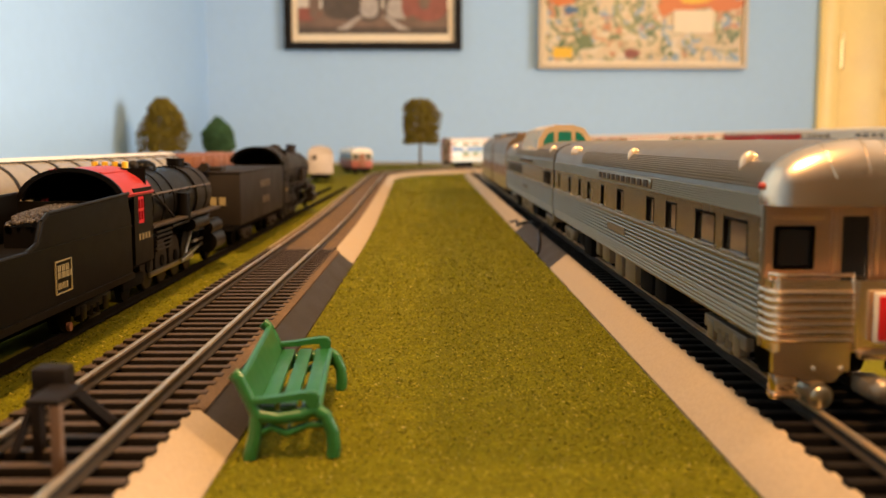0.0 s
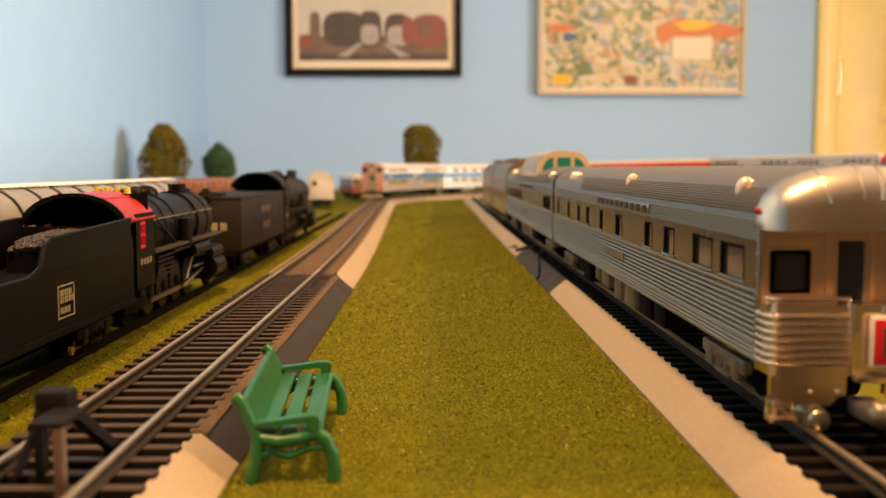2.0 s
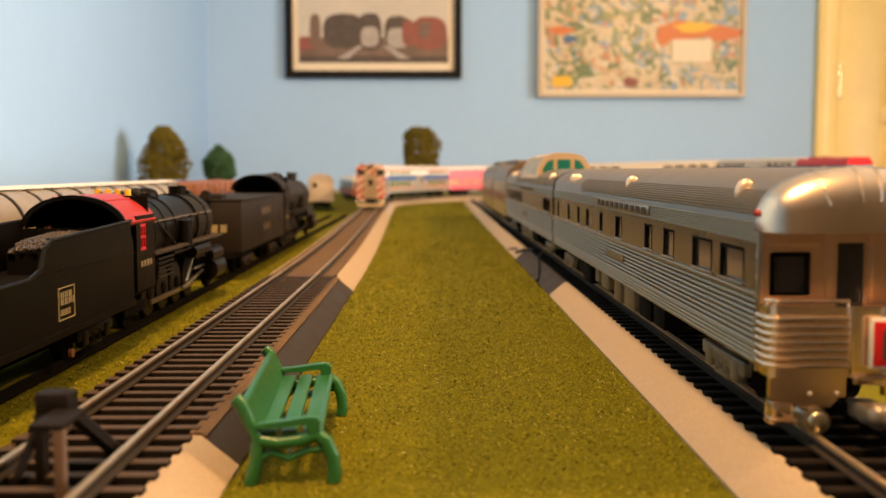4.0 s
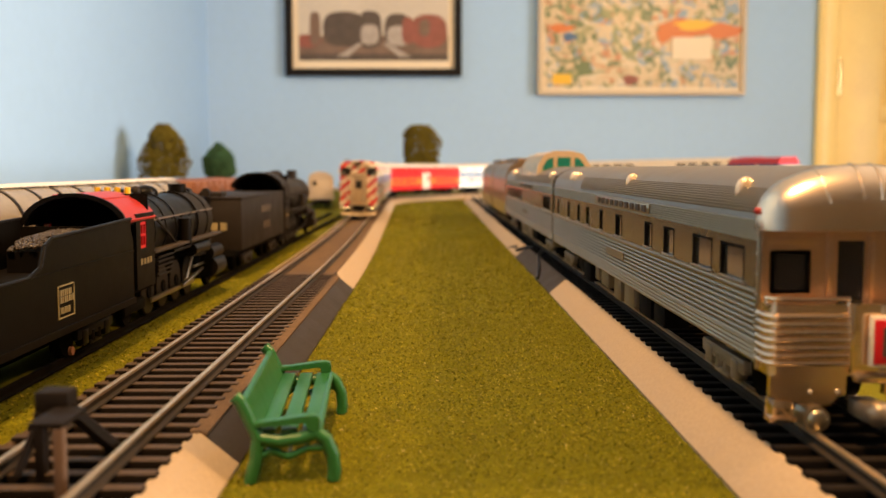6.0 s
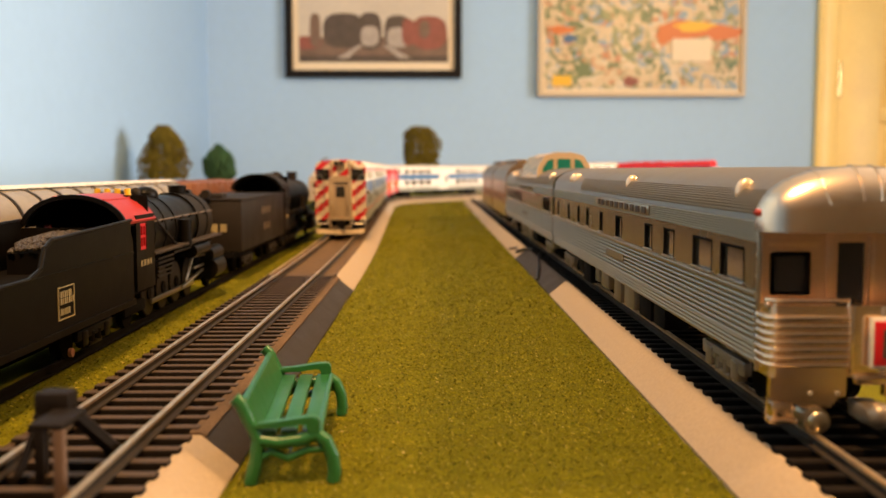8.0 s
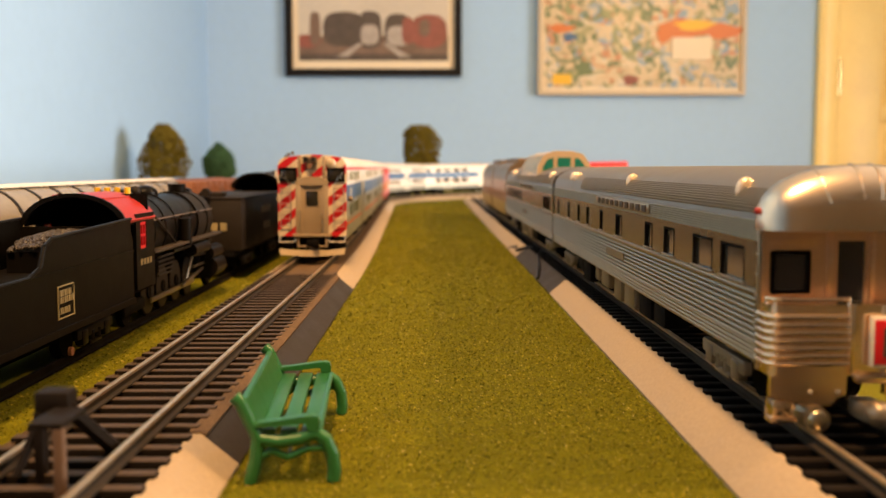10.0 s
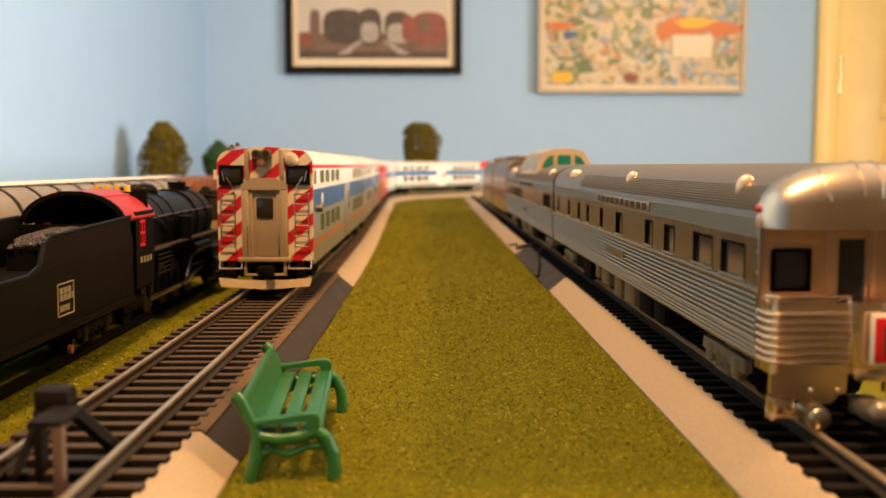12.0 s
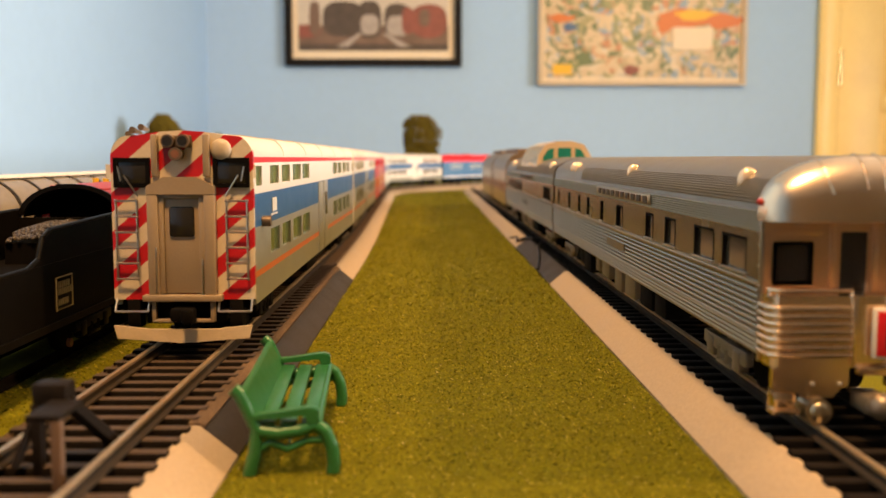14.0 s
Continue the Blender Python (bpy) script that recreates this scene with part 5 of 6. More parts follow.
    return en


def dome_coach(x, y0, y1):
    """The long grey coach whose curved roof windows run its whole length."""
    car = thing("glass_roof_coach", "grey silver coach with curved roof windows along its length", "train car", "cars on the side tracks")
    hl, w = (y1 - y0) / 2, 0.0172
    roof = streamliner_roof(w, 0.026, 0.0462, 16)
    part("roof_glass", extrude_profile(bmesh.new(), [(a * 0.985, 0.026 + (b - 0.026) * 0.985) for a, b in roof], -hl, hl - 0.012), M["shade_glass"], car, "dusty grey curved windows")
    n = 12
    for i in range(n + 1):
        y = -hl + (2 * hl - 0.012) * i / n
        part("roof_rib", extrude_profile(bmesh.new(), roof, y - 0.0012, y + 0.0012), M["smoke"], car)
    part("roof_spine", extrude_profile(bmesh.new(), [p for p in [(a * 1.01, b + 0.0004) for a, b in roof] if p[1] > 0.0440], -hl, hl - 0.006), M["white"], car, "pale roof strip")
    for sg in (-1, 1):
        bm = fluted_band(bmesh.new(), sg, w, -hl, hl, 0.0085, 0.0262, 9, 0.0005)
        part("fluted_panel", bm, M["silver"], car)
    bm = bmesh.new()
    a = [bm.verts.new((q, hl - 0.012, z)) for q, z in roof]
    b = [bm.verts.new((q * 0.85, hl, 0.026 + (z - 0.026) * 0.35)) for q, z in roof]
    for i in range(len(roof) - 1):
        bm.faces.new((a[i], a[i + 1], b[i + 1], b[i]))
    bm.faces.new(b)
    part("cowl", bm, M["silver_roof"], car)
    part("floor_pan", boxes((-w, w, -hl, hl, 0.0070, 0.0088)), M["under"], car)
    # black block in place of the coach's dark inside
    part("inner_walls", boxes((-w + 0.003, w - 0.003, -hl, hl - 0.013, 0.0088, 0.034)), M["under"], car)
    for y in (-hl + 0.036, hl - 0.036):
        truck_part(car, y)
    car.matrix_basis = pose(x, (y0 + y1) / 2, LOW_RAIL)


def boxcar(x, y0, y1, mat, label, top=0.040, rz=0.0):
    car = thing("freight_car", label, "freight car", "cars on the side tracks")
    hl, w = (y1 - y0) / 2, 0.0165
    part("body", boxes((-w, w, -hl, hl, 0.010, top), bevel=0.0004), M[mat], car)
    for sg in (-1, 1):
        x0, x1 = sorted((sg * w, sg * (w + 0.0007)))
        part("side_rib", boxes(*[(x0, x1, -hl + 0.004 + i * (2 * hl - 0.008) / 8 - 0.0006, -hl + 0.004 + i * (2 * hl - 0.008) / 8 + 0.0006, 0.010, top) for i in range(9)]), M[mat], car)
        part("door", boxes((x0, x1, -0.012, 0.012, 0.0115, top - 0.003), bevel=0.0003), M[mat], car)
    part("running_board", boxes((-0.003, 0.003, -hl, hl, top + 0.0006, top + 0.0014)), M[mat], car)
    part("brake_wheel", rods(((-0.008, -hl - 0.002, top - 0.004), (-0.008, -hl, top - 0.004), 0.003), seg=14), M["under"], car)
    part("frame", boxes((-0.012, 0.012, -hl, hl, 0.007, 0.010)), M["under"], car)
    for y in (-hl + 0.022, hl - 0.022):
        truck_part(car, y)
    car.matrix_basis = pose(x, (y0 + y1) / 2, LOW_RAIL, 0, 0, rz)
    return car


# ---- small scenery ----
def bench():
    b = thing("park_bench", "glossy green moulded plastic park bench on the grass", "bench")
    ln = 0.050
    seats = ((0.0004, 0.0033), (0.0042, 0.0071), (0.0080, 0.0112))
    for a, c in seats:
        part("seat_slat", boxes((a, c, 0.0012, ln - 0.0012, 0.0086, 0.0096), bevel=0.0003), M["bench"], b)
    bm = bmesh.new()
    prof = [(-0.0005, 0.0092), (0.0005, 0.0092), (-0.0018, 0.0150), (-0.0030, 0.0150)]
    extrude_profile(bm, prof, 0.0012, ln - 0.0012)
    bmesh.ops.bevel(bm, geom=list(bm.edges), offset=0.0002, segments=2, affect="EDGES")
    part("backrest", bm, M["bench"], b, "solid green backrest")
    part("front_rail", rods(((0.0110, 0.0010, 0.0091), (0.0110, ln - 0.001, 0.0091), 0.0007)), M["bench"], b)
    part("stretcher", rods(((0.0055, 0.001, 0.0045), (0.0055, ln - 0.001, 0.0045), 0.0004)), M["bench"], b)
    for y in (0.0012, ln - 0.0012):
        bm = bmesh.new()
        def chain(pts, r):
            for p, q in zip(pts, pts[1:]):
                rod(bm, (p[0], y, p[1]), (q[0], y, q[1]), r, 10)
                ball(bm, (q[0], y, q[1]), r, seg=8)
        chain([(-0.0038, 0.0156), (-0.0027, 0.0145), (-0.0004, 0.0094), (0.0002, 0.0080), (-0.0002, 0.0040), (-0.0012, 0.0003)], 0.00125)
        chain([(0.0002, 0.0080), (0.0040, 0.0074), (0.0080, 0.0079), (0.0105, 0.0088), (0.0122, 0.0076), (0.0134, 0.0048), (0.0137, 0.0018), (0.0135, 0.0003)], 0.00125)
        arm = [(-0.0014, 0.0110), (0.0035, 0.0114), (0.0085, 0.0121), (0.0104, 0.0122), (0.0112, 0.0116), (0.0112, 0.0090), (0.0090, 0.0090), (0.0090, 0.0110), (0.0080, 0.0111), (0.0035, 0.0103), (-0.0010, 0.0100)]
        slab = bmesh.new()
        extrude_profile(slab, arm, y - 0.0012, y + 0.0012)
        bmesh.ops.bevel(slab, geom=list(slab.edges), offset=0.00028, segments=2, affect="EDGES")
        part("armrest", slab, M["bench"], b, "flat armrest with a broad front support")
        chain([(-0.0004, 0.0040), (0.0026, 0.0058), (0.0055, 0.0045), (0.0090, 0.0060), (0.0124, 0.0062)], 0.0007)
        chain([(0.003, 0.0074), (0.003, 0.0058)], 0.0004)
        chain([(0.009, 0.0080), (0.009, 0.0060)], 0.0004)
        part("bench_end", bm, M["bench"], b, "curved green bench end with legs")
    b.matrix_basis = pose(-0.0312, 0.1672, 0.0, 0, 0, 3.6)


def bumper():
    b = thing("track_bumper", "dark brown timber track bumper on the rail end", "bumper")
    part("block", boxes((-0.0027, 0.0029, -0.0020, 0.0026, 0.0074, 0.0110), bevel=0.0006), M["bumper_dark"], b, "dark timber head block")
    part("post", boxes((0.0040, 0.0057, -0.0118, -0.0102, -0.0090, 0.0078), bevel=0.0003), M["rust_brown"], b, "worn brown upright")
    part("post", boxes((-0.0029, -0.0013, -0.0020, 0.0004, -0.0040, 0.0078), bevel=0.0003), M["bumper_dark"], b)
    part("cap", boxes((0.0004, 0.0056, -0.0118, -0.0016, 0.0076, 0.0086), bevel=0.0003), M["bumper_dark"], b)
    part("brace", rods(((0.0022, 0.000, 0.0078), (0.0066, 0.010, -0.0022), 0.0014, 6)), M["bumper_dark"], b, "sloping brace down to the ties")
    part("brace", rods(((-0.0024, 0.000, 0.0066), (-0.0052, -0.003, -0.0022), 0.0008, 6)), M["bumper_dark"], b, "sloping brace down to the ties")
    part("foot", boxes((0.0048, 0.0072, 0.008, 0.0125, -0.0026, -0.0014), bevel=0.0003), M["bumper_dark"], b)
    b.matrix_basis = pose(LEFT_X, 0.153, RAIL_Z)


def tree(x, y, height, width, crown0, mat, seed, label, shape):
    t = thing("model_tree", label, "tree", "model trees along the back")
    rng = random.Random(seed)
    bm = rods(((0, 0, 0), (0.001, 0, crown0), 0.0035, 10, 0.0026))
    rod(bm, (0.001, 0, crown0), (0, 0, height * 0.85), 0.0026, 8, 0.0006)
    limbs = []
    for i in range(14):
        a, z = rng.uniform(0, 6.28), rng.uniform(crown0, height * 0.8)
        r = width * 0.36 * rng.uniform(0.6, 1)
        tip = (r * math.cos(a), r * math.sin(a), z + rng.uniform(0.005, 0.02))
        rod(bm, (0, 0, z), tip, 0.0012, 6, 0.0004)
        limbs.append(tip)
    part("trunk", bm, M["bark"], t)
    bm = bmesh.new()
    for i in range(2600):
        k = rng.random()
        z = crown0 + (height - crown0) * k
        a, q = rng.uniform(0, 6.28), math.sqrt(rng.uniform(0.15, 1))
        rim = width / 2 * float(np.interp(k, *zip(*shape)))
        rim *= 1.0 + 0.40 * noise.noise(Vector((math.cos(a) * 1.3, math.sin(a) * 1.3, k * 2.6 + seed * 7.3)))
        s = rng.uniform(0.0018, 0.0050)
        m = pose(rim * q * math.cos(a), rim * q * math.sin(a), z, rng.uniform(0, 180), rng.uniform(0, 180), rng.uniform(0, 180)) @ Matrix.Diagonal((s, s * rng.uniform(0.5, 1), s * rng.uniform(0.3, 0.7), 1))
        bmesh.ops.create_icosphere(bm, subdivisions=1, radius=1, matrix=m)
    part("crown", bm, M[mat], t, "clumps of foam foliage", smooth=5)
    t.matrix_basis = pose(x, y, 0)


def picture_train():
    p = thing("framed_picture", "black framed print of railway engine fronts with a cream mat", "picture")
    x0, x1, z0, z1, y = -0.441, 0.089, 0.331, 0.726, 2.95
    bm = holed_wall(bmesh.new(), x0, x1, z0, z1, [(x0 + 0.022, x1 - 0.022, z0 + 0.022, z1 - 0.022)], lambda u, v, d: Vector((u, y - 0.024 + d, v)), 0.022)
    bmesh.ops.bevel(bm, geom=[e for e in bm.edges if e.calc_face_angle(0) > 1], offset=0.004, segments=2, affect="EDGES")
    part("frame", bm, M["frame_black"], p, "black picture frame")
    part("mat_board", boxes((x0 + 0.018, x1 - 0.018, y - 0.012, y - 0.008, z0 + 0.018, z1 - 0.018)), M["mat_board"], p, "cream mat")
    a0, a1, b0, b1 = x0 + 0.040, x1 - 0.040, z0 + 0.046, z1 - 0.046
    pr = part("print", boxes((a0, a1, y - 0.0135, y - 0.0115, b0, b1)), M["sky_print"], p, "printed hazy sky")

    def blob(cx, cz, rx, rz, mat, d, square=0.0):
        bm = bmesh.new()
        pts = [(cx + rx * math.copysign(abs(math.cos(q)) ** (1 - square), math.cos(q)), cz + rz * math.copysign(abs(math.sin(q)) ** (1 - square), math.sin(q))) for q in [2 * math.pi * i / 28 for i in range(28)]]
        pts = [(max(a0 + 0.001, min(a1 - 0.001, u)), max(b0 + 0.001, min(b1 - 0.001, v))) for u, v in pts]
        f = [bm.verts.new((u, y - 0.0137 - d, v)) for u, v in pts]
        k = [bm.verts.new((u, y - 0.0130, v)) for u, v in pts]
        bm.faces.new(f)
        for i in range(28):
            bm.faces.new((f[i], f[(i + 1) % 28], k[(i + 1) % 28], k[i]))
        part("printed_shape", bm, M[mat], pr)
    w = a1 - a0
    part("printed_ground", boxes((a0 + 0.0005, a1 - 0.0005, y - 0.0139, y - 0.013, b0 + 0.0005, b0 + 0.075)), M["brown_print"], pr)
    part("printed_shadow", boxes((a0 + 0.001, a1 - 0.001, y - 0.0140, y - 0.0138, b0 + 0.001, b0 + 0.020)), M["dark_print"], pr)
    blob(a0 + 0.05 * w, b0 + 0.058, 0.045, 0.020, "red_print", 0.0004)
    blob(a0 + 0.11 * w, b0 + 0.095, 0.016, 0.050, "brown_print", 0.0005, 0.4)
    blob(a0 + 0.30 * w, b0 + 0.094, 0.062, 0.052, "dark_print", 0.0006, 0.3)
    blob(a0 + 0.475 * w, b0 + 0.092, 0.036, 0.056, "dark_print", 0.0007, 0.3)
    blob(a0 + 0.475 * w, b0 + 0.078, 0.027, 0.030, "pale_print", 0.0010, 0.3)
    blob(a0 + 0.66 * w, b0 + 0.090, 0.040, 0.050, "dark_print", 0.0006, 0.3)
    blob(a0 + 0.665 * w, b0 + 0.074, 0.034, 0.030, "pale_print", 0.0010, 0.3)
    blob(a0 + 0.73 * w, b0 + 0.090, 0.018, 0.040, "red_print", 0.0011, 0.3)
    blob(a0 + 0.87 * w, b0 + 0.088, 0.055, 0.050, "red_print", 0.0006, 0.2)
    blob(a0 + 0.84 * w, b0 + 0.098, 0.016, 0.026, "brown_print", 0.0010, 0.2)
    for s, e in ((0.40, 0.28), (0.56, 0.70)):
        bm = bmesh.new()
        q = [bm.verts.new((a0 + u * w, y - 0.0146, b0 + v)) for u, v in ((s, 0.052), (s + 0.03, 0.052), (e + 0.05, 0.012), (e - 0.03, 0.012))]
        q2 = [bm.verts.new((v.co.x, y - 0.0137, v.co.z)) for v in q]
        bm.faces.new(q)
        for i in range(4):
            bm.faces.new((q[i], q[(i + 1) % 4], q2[(i + 1) % 4], q2[i]))
        part("printed_track", bm, M["pale_print"], pr)


def picture_map():
    p = thing("framed_picture", "pale wood framed illustrated map print in many small colours", "picture")
    x0, x1, z0, z1, y = 0.319, 0.945, 0.275, 0.741, 2.95
    bm = holed_wall(bmesh.new(), x0, x1, z0, z1, [(x0 + 0.012, x1 - 0.012, z0 + 0.012, z1 - 0.012)], lambda u, v, d: Vector((u, y - 0.030 + d, v)), 0.028)
    part("frame", bm, M["wood_pale"], p, "pale wooden frame")
    part("mat_board", boxes((x0 + 0.010, x1 - 0.010, y - 0.020, y - 0.016, z0 + 0.010, z1 - 0.010)), M["mat_board"], p)
    pr = part("print", boxes((x0 + 0.020, x1 - 0.020, y - 0.022, y - 0.0195, z0 + 0.022, z1 - 0.020)), M["map"], p, "illustrated map, plain patches of colour")
    part("blank_panel", boxes((0.722, 0.842, y - 0.0265, y - 0.021, 0.380, 0.447)), M["mat_board"], pr, "blank pale panel")
    part("yellow_panel", boxes((0.362, 0.42, y - 0.0235, y - 0.021, 0.307, 0.337)), M["yellow"], pr)
    for lift, (cx, cz, rx, rz, mat) in enumerate(((0.77, 0.488, 0.085, 0.028, "orange"), (0.80, 0.498, 0.07, 0.015, "yellow"), (0.88, 0.480, 0.055, 0.022, "orange"), (0.70, 0.470, 0.025, 0.022, "orange"), (0.60, 0.335, 0.024, 0.014, "red_print"), (0.39, 0.488, 0.038, 0.012, "orange"), (0.415, 0.462, 0.022, 0.012, "blue"))):
        bm = bmesh.new()
        f = [bm.verts.new((cx + rx * math.cos(q) * (1 + 0.15 * math.sin(5 * q)), y - 0.0238 - 0.0003 * lift, cz - 0.015 + rz * math.sin(q) * (1 + 0.2 * math.cos(3 * q)))) for q in [2 * math.pi * i / 30 for i in range(30)]]
        k = [bm.verts.new((v.co.x, y - 0.0215, v.co.z)) for v in f]
        bm.faces.new(f)
        for i in range(30):
            bm.faces.new((f[i], f[(i + 1) % 30], k[(i + 1) % 30], k[i]))
        part("printed_shape", bm, M[mat], pr)


def red_end_car(x, y):
    """A short passenger car standing end-on at the far curve: red below, pale above."""
    car = thing("passenger_car", "parked passenger car with a red lower end and pale roof", "train car", "cars on the side tracks")
    w, hl = 0.0185, 0.07
    part("lower_body", boxes((-w, w, -hl, hl, 0.0100, 0.0230), bevel=0.0005), M["red_print"], car, "red lower body")
    part("upper_body", boxes((-w, w, -hl, hl, 0.0230, 0.0360), bevel=0.0005), M["car_grey"], car)
    part("roof", extrude_profile(bmesh.new(), streamliner_roof(w, 0.0355, 0.0440), -hl - 0.001, hl), M["white"], car, "white roof")
    part("end_door", boxes((-0.005, 0.005, -hl - 0.001, -hl, 0.0115, 0.0340), bevel=0.0003), M["rust"], car, "rust brown end door")
    for sg in (-1, 1):
        part("end_window", boxes((sg * 0.011 - 0.003, sg * 0.011 + 0.003, -hl - 0.0006, -hl, 0.0255, 0.0335)), M["dark_glass"], car)
        for i in range(5):
            x0, x1 = sorted((sg * w, sg * (w + 0.0004)))
            part("side_window", boxes((x0, x1, -hl + 0.010 + i * 0.026, -hl + 0.026 + i * 0.026, 0.0255, 0.0335)), M["dark_glass"], car)
    part("frame", boxes((-0.015, 0.015, -hl, hl, 0.0040, 0.0100)), M["under"], car)
    for yy in (-0.045, 0.045):
        truck_part(car, yy)
    car.matrix_basis = pose(x, y, 0.0015, 0, 0, 14)


def feeder_wire():
    for pts in (((0.0535, 0.66, 0.0012), (0.0560, 0.635, 0.0040), (0.0545, 0.615, 0.0030), (0.0572, 0.600, 0.0060), (0.062, 0.585, 0.0072)), ((0.064, 0.560, 0.0072), (0.0590, 0.535, 0.0068), (0.0560, 0.500, 0.0045), (0.0525, 0.475, 0.0012))):
        w = thing("feeder_wire", "thin black feeder wire lying over the roadbed", "wire", "feeder wires")
        bm = bmesh.new()
        for a, b in zip(pts, pts[1:]):
            rod(bm, a, b, 0.0009, 8)
            ball(bm, b, 0.0009, seg=8)
        part("wire", bm, M["black"], w)


def grass_fibres():
    """Loose flecks standing in the mat, thickest near the front."""
    rng = np.random.RandomState(4)
    lots = ((70000, -0.040, 0.0535, 0.11, 0.36, 0.00036), (45000, -0.042, 0.055, 0.36, 0.80, 0.00055), (15000, -0.05, 0.06, 0.80, 1.6, 0.0009), (16000, -0.104, -0.079, 0.10, 0.75, 0.0005))
    verts, faces, base = [], [], 0
    for n, x0, x1, y0, y1, size in lots:
        c = np.stack([rng.uniform(x0, x1, n), rng.uniform(y0, y1, n), np.zeros(n)], 1)
        a, s = rng.uniform(0, 6.283, n), size * rng.uniform(0.5, 1.5, n)
        lift = rng.uniform(0.1, 1.1, n) * size
        d = np.stack([np.cos(a) * s, np.sin(a) * s, np.zeros(n)], 1)
        e = np.stack([-np.sin(a) * s * 0.45, np.cos(a) * s * 0.45, np.zeros(n)], 1)
        up = np.stack([np.zeros(n), np.zeros(n), lift], 1)
        verts.append(np.stack([c - d, c + e, c + d * 0.8 + up], 1).reshape(-1, 3))
        faces.append(np.arange(base, base + 3 * n).reshape(-1, 3))
        base += 3 * n
    me = bpy.data.meshes.new("grass_fibre")
    me.from_pydata(np.concatenate(verts).tolist(), [], np.concatenate(faces).tolist())
    me.materials.append(M["fleck"])
    tagged(new("grass_fibres", me), "loose yellow-green flecks in the grass mat", "grass", kind="stuff")


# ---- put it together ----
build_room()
build_table()

BLUE_WHITE = dict(roof="pale_roof", line="white", upper="white", belt="blue", lower="white", stripe="white", sill="car_grey", glass="dark_glass", door="white")
RTA = dict(roof="pale_roof", line="red", upper="white", belt="blue", lower="car_grey", stripe="orange", sill="car_grey", glass="green_glass", door="car_grey")
REDCAR = dict(roof="pale_roof", line="red", upper="red", belt="red", lower="orange", stripe="red", sill="red", glass="red_roof", door="white")
cab_car = gallery_car("cab_car", "bilevel commuter cab car with red and cream striped front", RTA, True)
cab_front(cab_car)
consist = [cab_car,
           gallery_car("gallery_car", "white bilevel commuter car with blue belt and orange line", RTA),
           gallery_car("gallery_car", "red bilevel commuter car with a white door and roof", REDCAR)]
blue_car = gallery_car("gallery_car", "white bilevel commuter car with a bright blue belt", BLUE_WHITE)
consist += [blue_car, copy_thing(blue_car, Matrix.Identity(4))]
engine = commuter_loco()

WINDOWS = [(-0.1351, -0.1201), (-0.1141, -0.0991), (-0.0821, -0.0717), (-0.0585, -0.0496), (-0.0171, -0.0071), (0.0169, 0.0224), (0.0464, 0.0519), (0.0689, 0.0744), (0.0969, 0.1024), (0.1319, 0.1364)]
streamliner("observation_car", "fluted stainless observation car with a rounded plated tail", 0.1662, 0.466, WINDOWS, observation=True)
streamliner("dome_car", "fluted stainless dome car with teal dome glass", 0.4705, 0.765, [(-0.135 + i * 0.008, -0.129 + i * 0.008) for i in range(4)] + [(0.02 + i * 0.018, 0.030 + i * 0.018) for i in range(6)], dome=(-0.055, 0.03))
streamlined_diesel(0.775, 0.955)
streamlined_diesel(0.960, 1.14)

t1 = tender_coal(0.158, 0.305)
t1.matrix_basis = pose(-0.112, 0.2315, LOW_RAIL)
e1 = steam_engine(0.134, "red_roof", "black", "black steam engine with a red cab roof and red window sashes", True)
e1.matrix_basis = pose(-0.112, 0.3748, LOW_RAIL)
t2 = tender_box(0.479, 0.615)
t2.matrix_basis = pose(-0.112, 0.547, LOW_RAIL)
e2 = steam_engine(0.165, "brown_black", "brown_black", "dark weathered steam engine coupled to its boxy tender", False, 0.005)
e2.matrix_basis = pose(-0.112, 0.705, LOW_RAIL)
dome_coach(-0.163, 0.30, 0.60)
boxcar(-0.175, 0.64, 0.80, "rust", "oxide brown freight car behind the engines", 0.0435)
boxcar(-0.185, 0.83, 0.97, "rust", "oxide brown freight car behind the engines", 0.042)

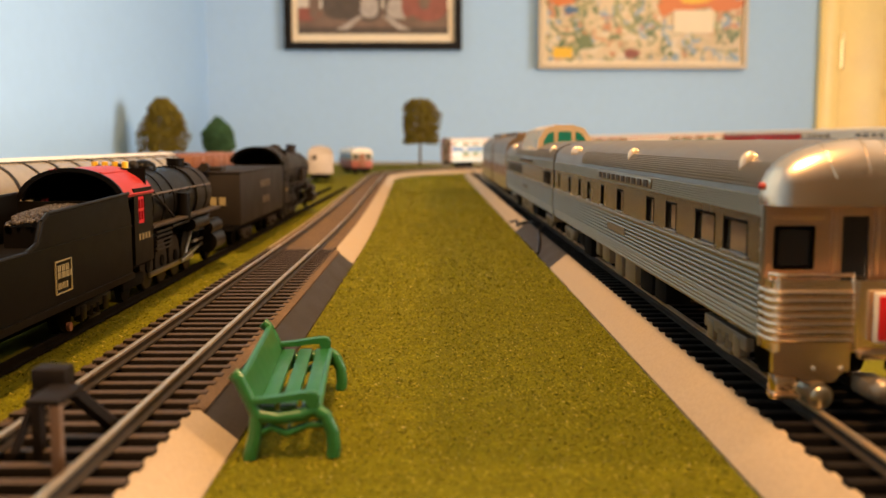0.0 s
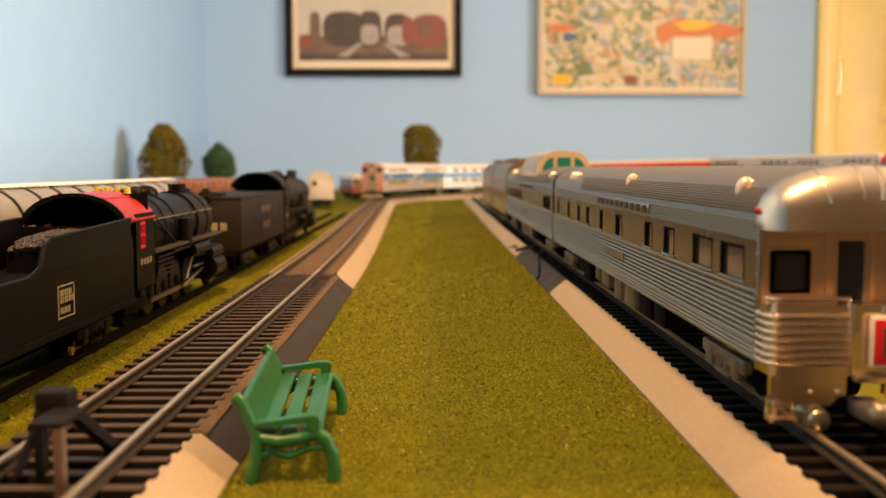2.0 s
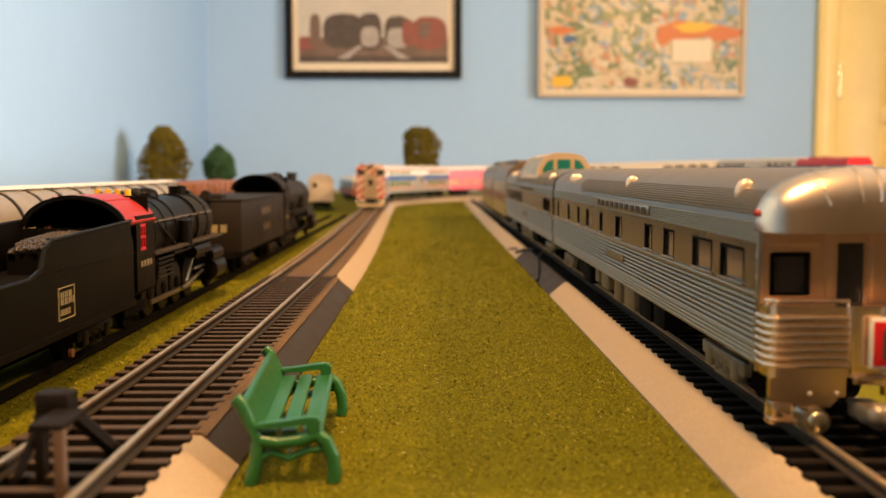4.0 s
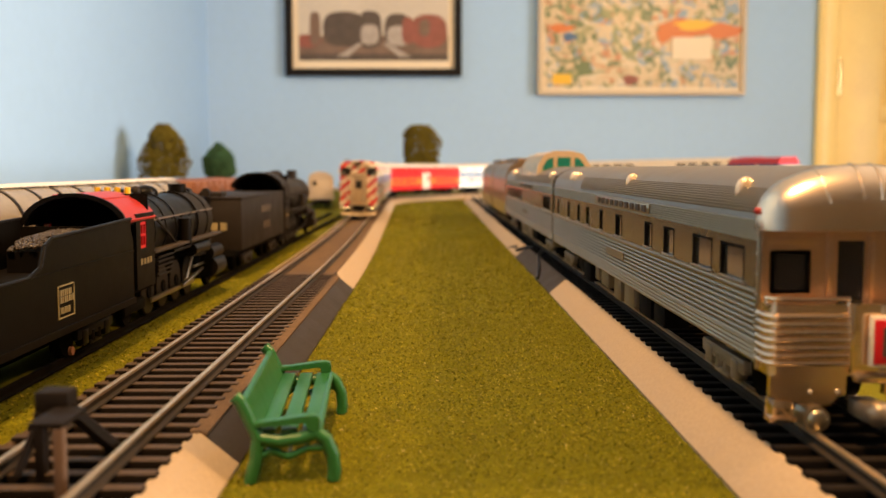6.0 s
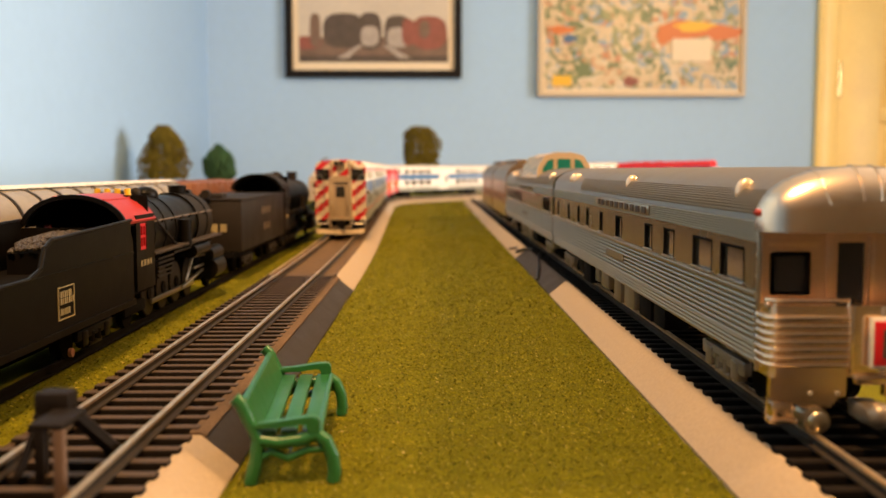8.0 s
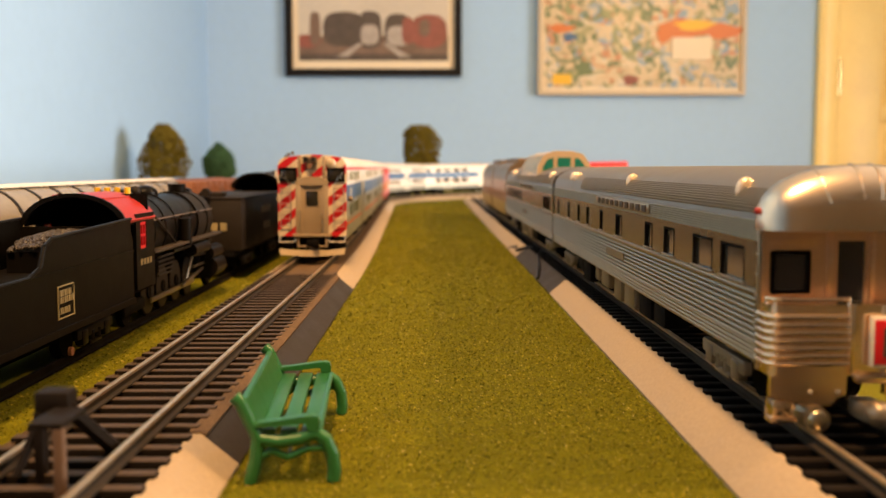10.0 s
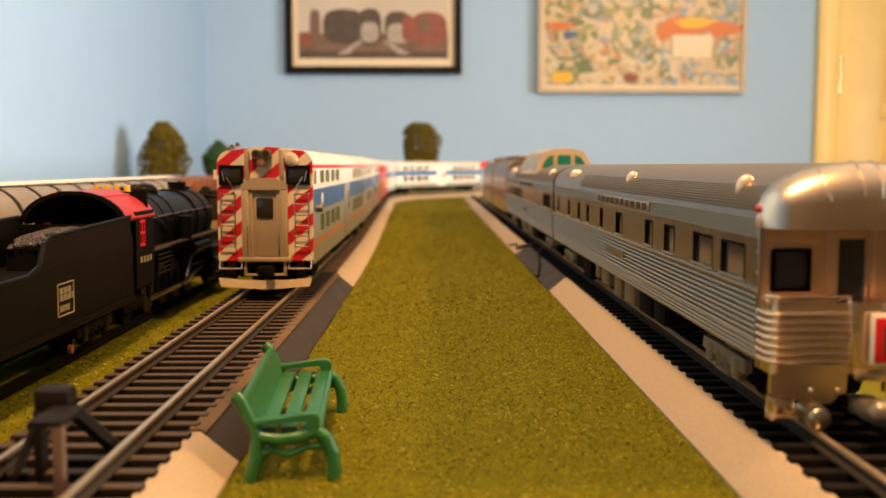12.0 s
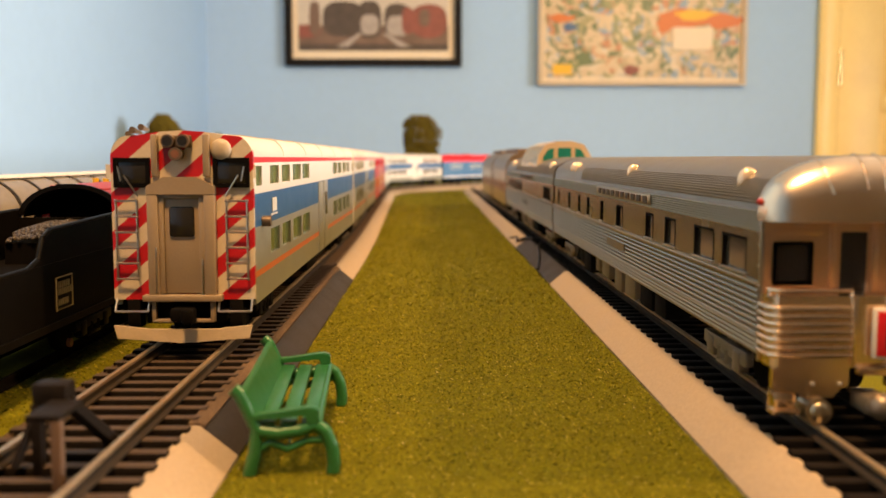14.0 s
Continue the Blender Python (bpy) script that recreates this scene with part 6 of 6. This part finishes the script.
red_end_car(-0.138, 1.74)
baggage = boxcar(-0.166, 1.30, 1.56, "pale_print", "pale beige round-roofed baggage car near the far curve", 0.036, 7)
part("roof", extrude_profile(bmesh.new(), streamliner_roof(0.0168, 0.0355, 0.0470), -0.13, 0.13), M["pale_print"], baggage, "pale rounded roof")
feeder_wire()
bench()
bumper()
tree(-0.030, 2.36, 0.158, 0.090, 0.052, "leaf", 1, "olive leaved model tree before the blue wall", ((0, 0.9), (0.3, 1.02), (0.65, 0.98), (0.88, 0.84), (1, 0.55)))
tree(-0.575, 2.08, 0.148, 0.096, 0.035, "leaf", 2, "olive leaved model tree close to the side wall", ((0, 0.9), (0.25, 1.05), (0.6, 0.92), (0.8, 0.78), (0.92, 0.42), (1, 0.25)))
tree(-0.535, 2.42, 0.116, 0.084, 0.030, "leaf_green", 3, "small dark green model tree in the corner", ((0, 0.75), (0.15, 1.0), (0.5, 0.95), (0.75, 0.6), (1, 0.15)))
picture_train()
picture_map()
build_tracks()
grass_fibres()


# ---- motion ----
HEAD = ((0.0, 1.783), (0.5, 1.698), (1.0, 1.613), (2.0, 1.449), (3.0, 1.303), (4.2, 1.138), (5.3, 0.987), (6.0, 0.893), (7.0, 0.773), (8.2, 0.640), (9.6, 0.518), (11.0, 0.4125), (12.5, 0.320), (14.0, 0.236))


def head_at(t):
    """Where the leading face is along the loop: a smooth curve through the times above."""
    ts, ss = [h[0] for h in HEAD], [h[1] for h in HEAD]
    i = max(0, min(len(ts) - 2, sum(1 for q in ts if q <= t) - 1))

    def slope(k):
        a, b = max(0, k - 1), min(len(ts) - 1, k + 1)
        return (ss[b] - ss[a]) / (ts[b] - ts[a])
    h = ts[i + 1] - ts[i]
    u = (t - ts[i]) / h
    return (2 * u ** 3 - 3 * u ** 2 + 1) * ss[i] + (u ** 3 - 2 * u ** 2 + u) * h * slope(i) + (3 * u ** 2 - 2 * u ** 3) * ss[i + 1] + (u ** 3 - u ** 2) * h * slope(i + 1)


def riding(front, length, wheelbase):
    """The pose of a car whose front is at that place on the loop and whose two trucks follow the rails."""
    mid = front + length / 2
    a, b = loop_at(mid - wheelbase / 2)[0], loop_at(mid + wheelbase / 2)[0]
    d = (a - b).normalized()
    right = d.cross(Vector((0, 0, 1))).normalized()
    up = right.cross(d)
    m = Matrix((right, d, up)).transposed().to_4x4()
    m.translation = (a + b) / 2
    return m


def motions():
    times = [i * 0.25 for i in range(57)]
    offset = 0.0
    for car in consist:
        walk(car, [(t, riding(head_at(t) + offset, 0.298, 0.224)) for t in times])
        offset += 0.302
    walk(engine, [(t, riding(head_at(t) + offset, 0.197, 0.12)) for t in times])


motions()
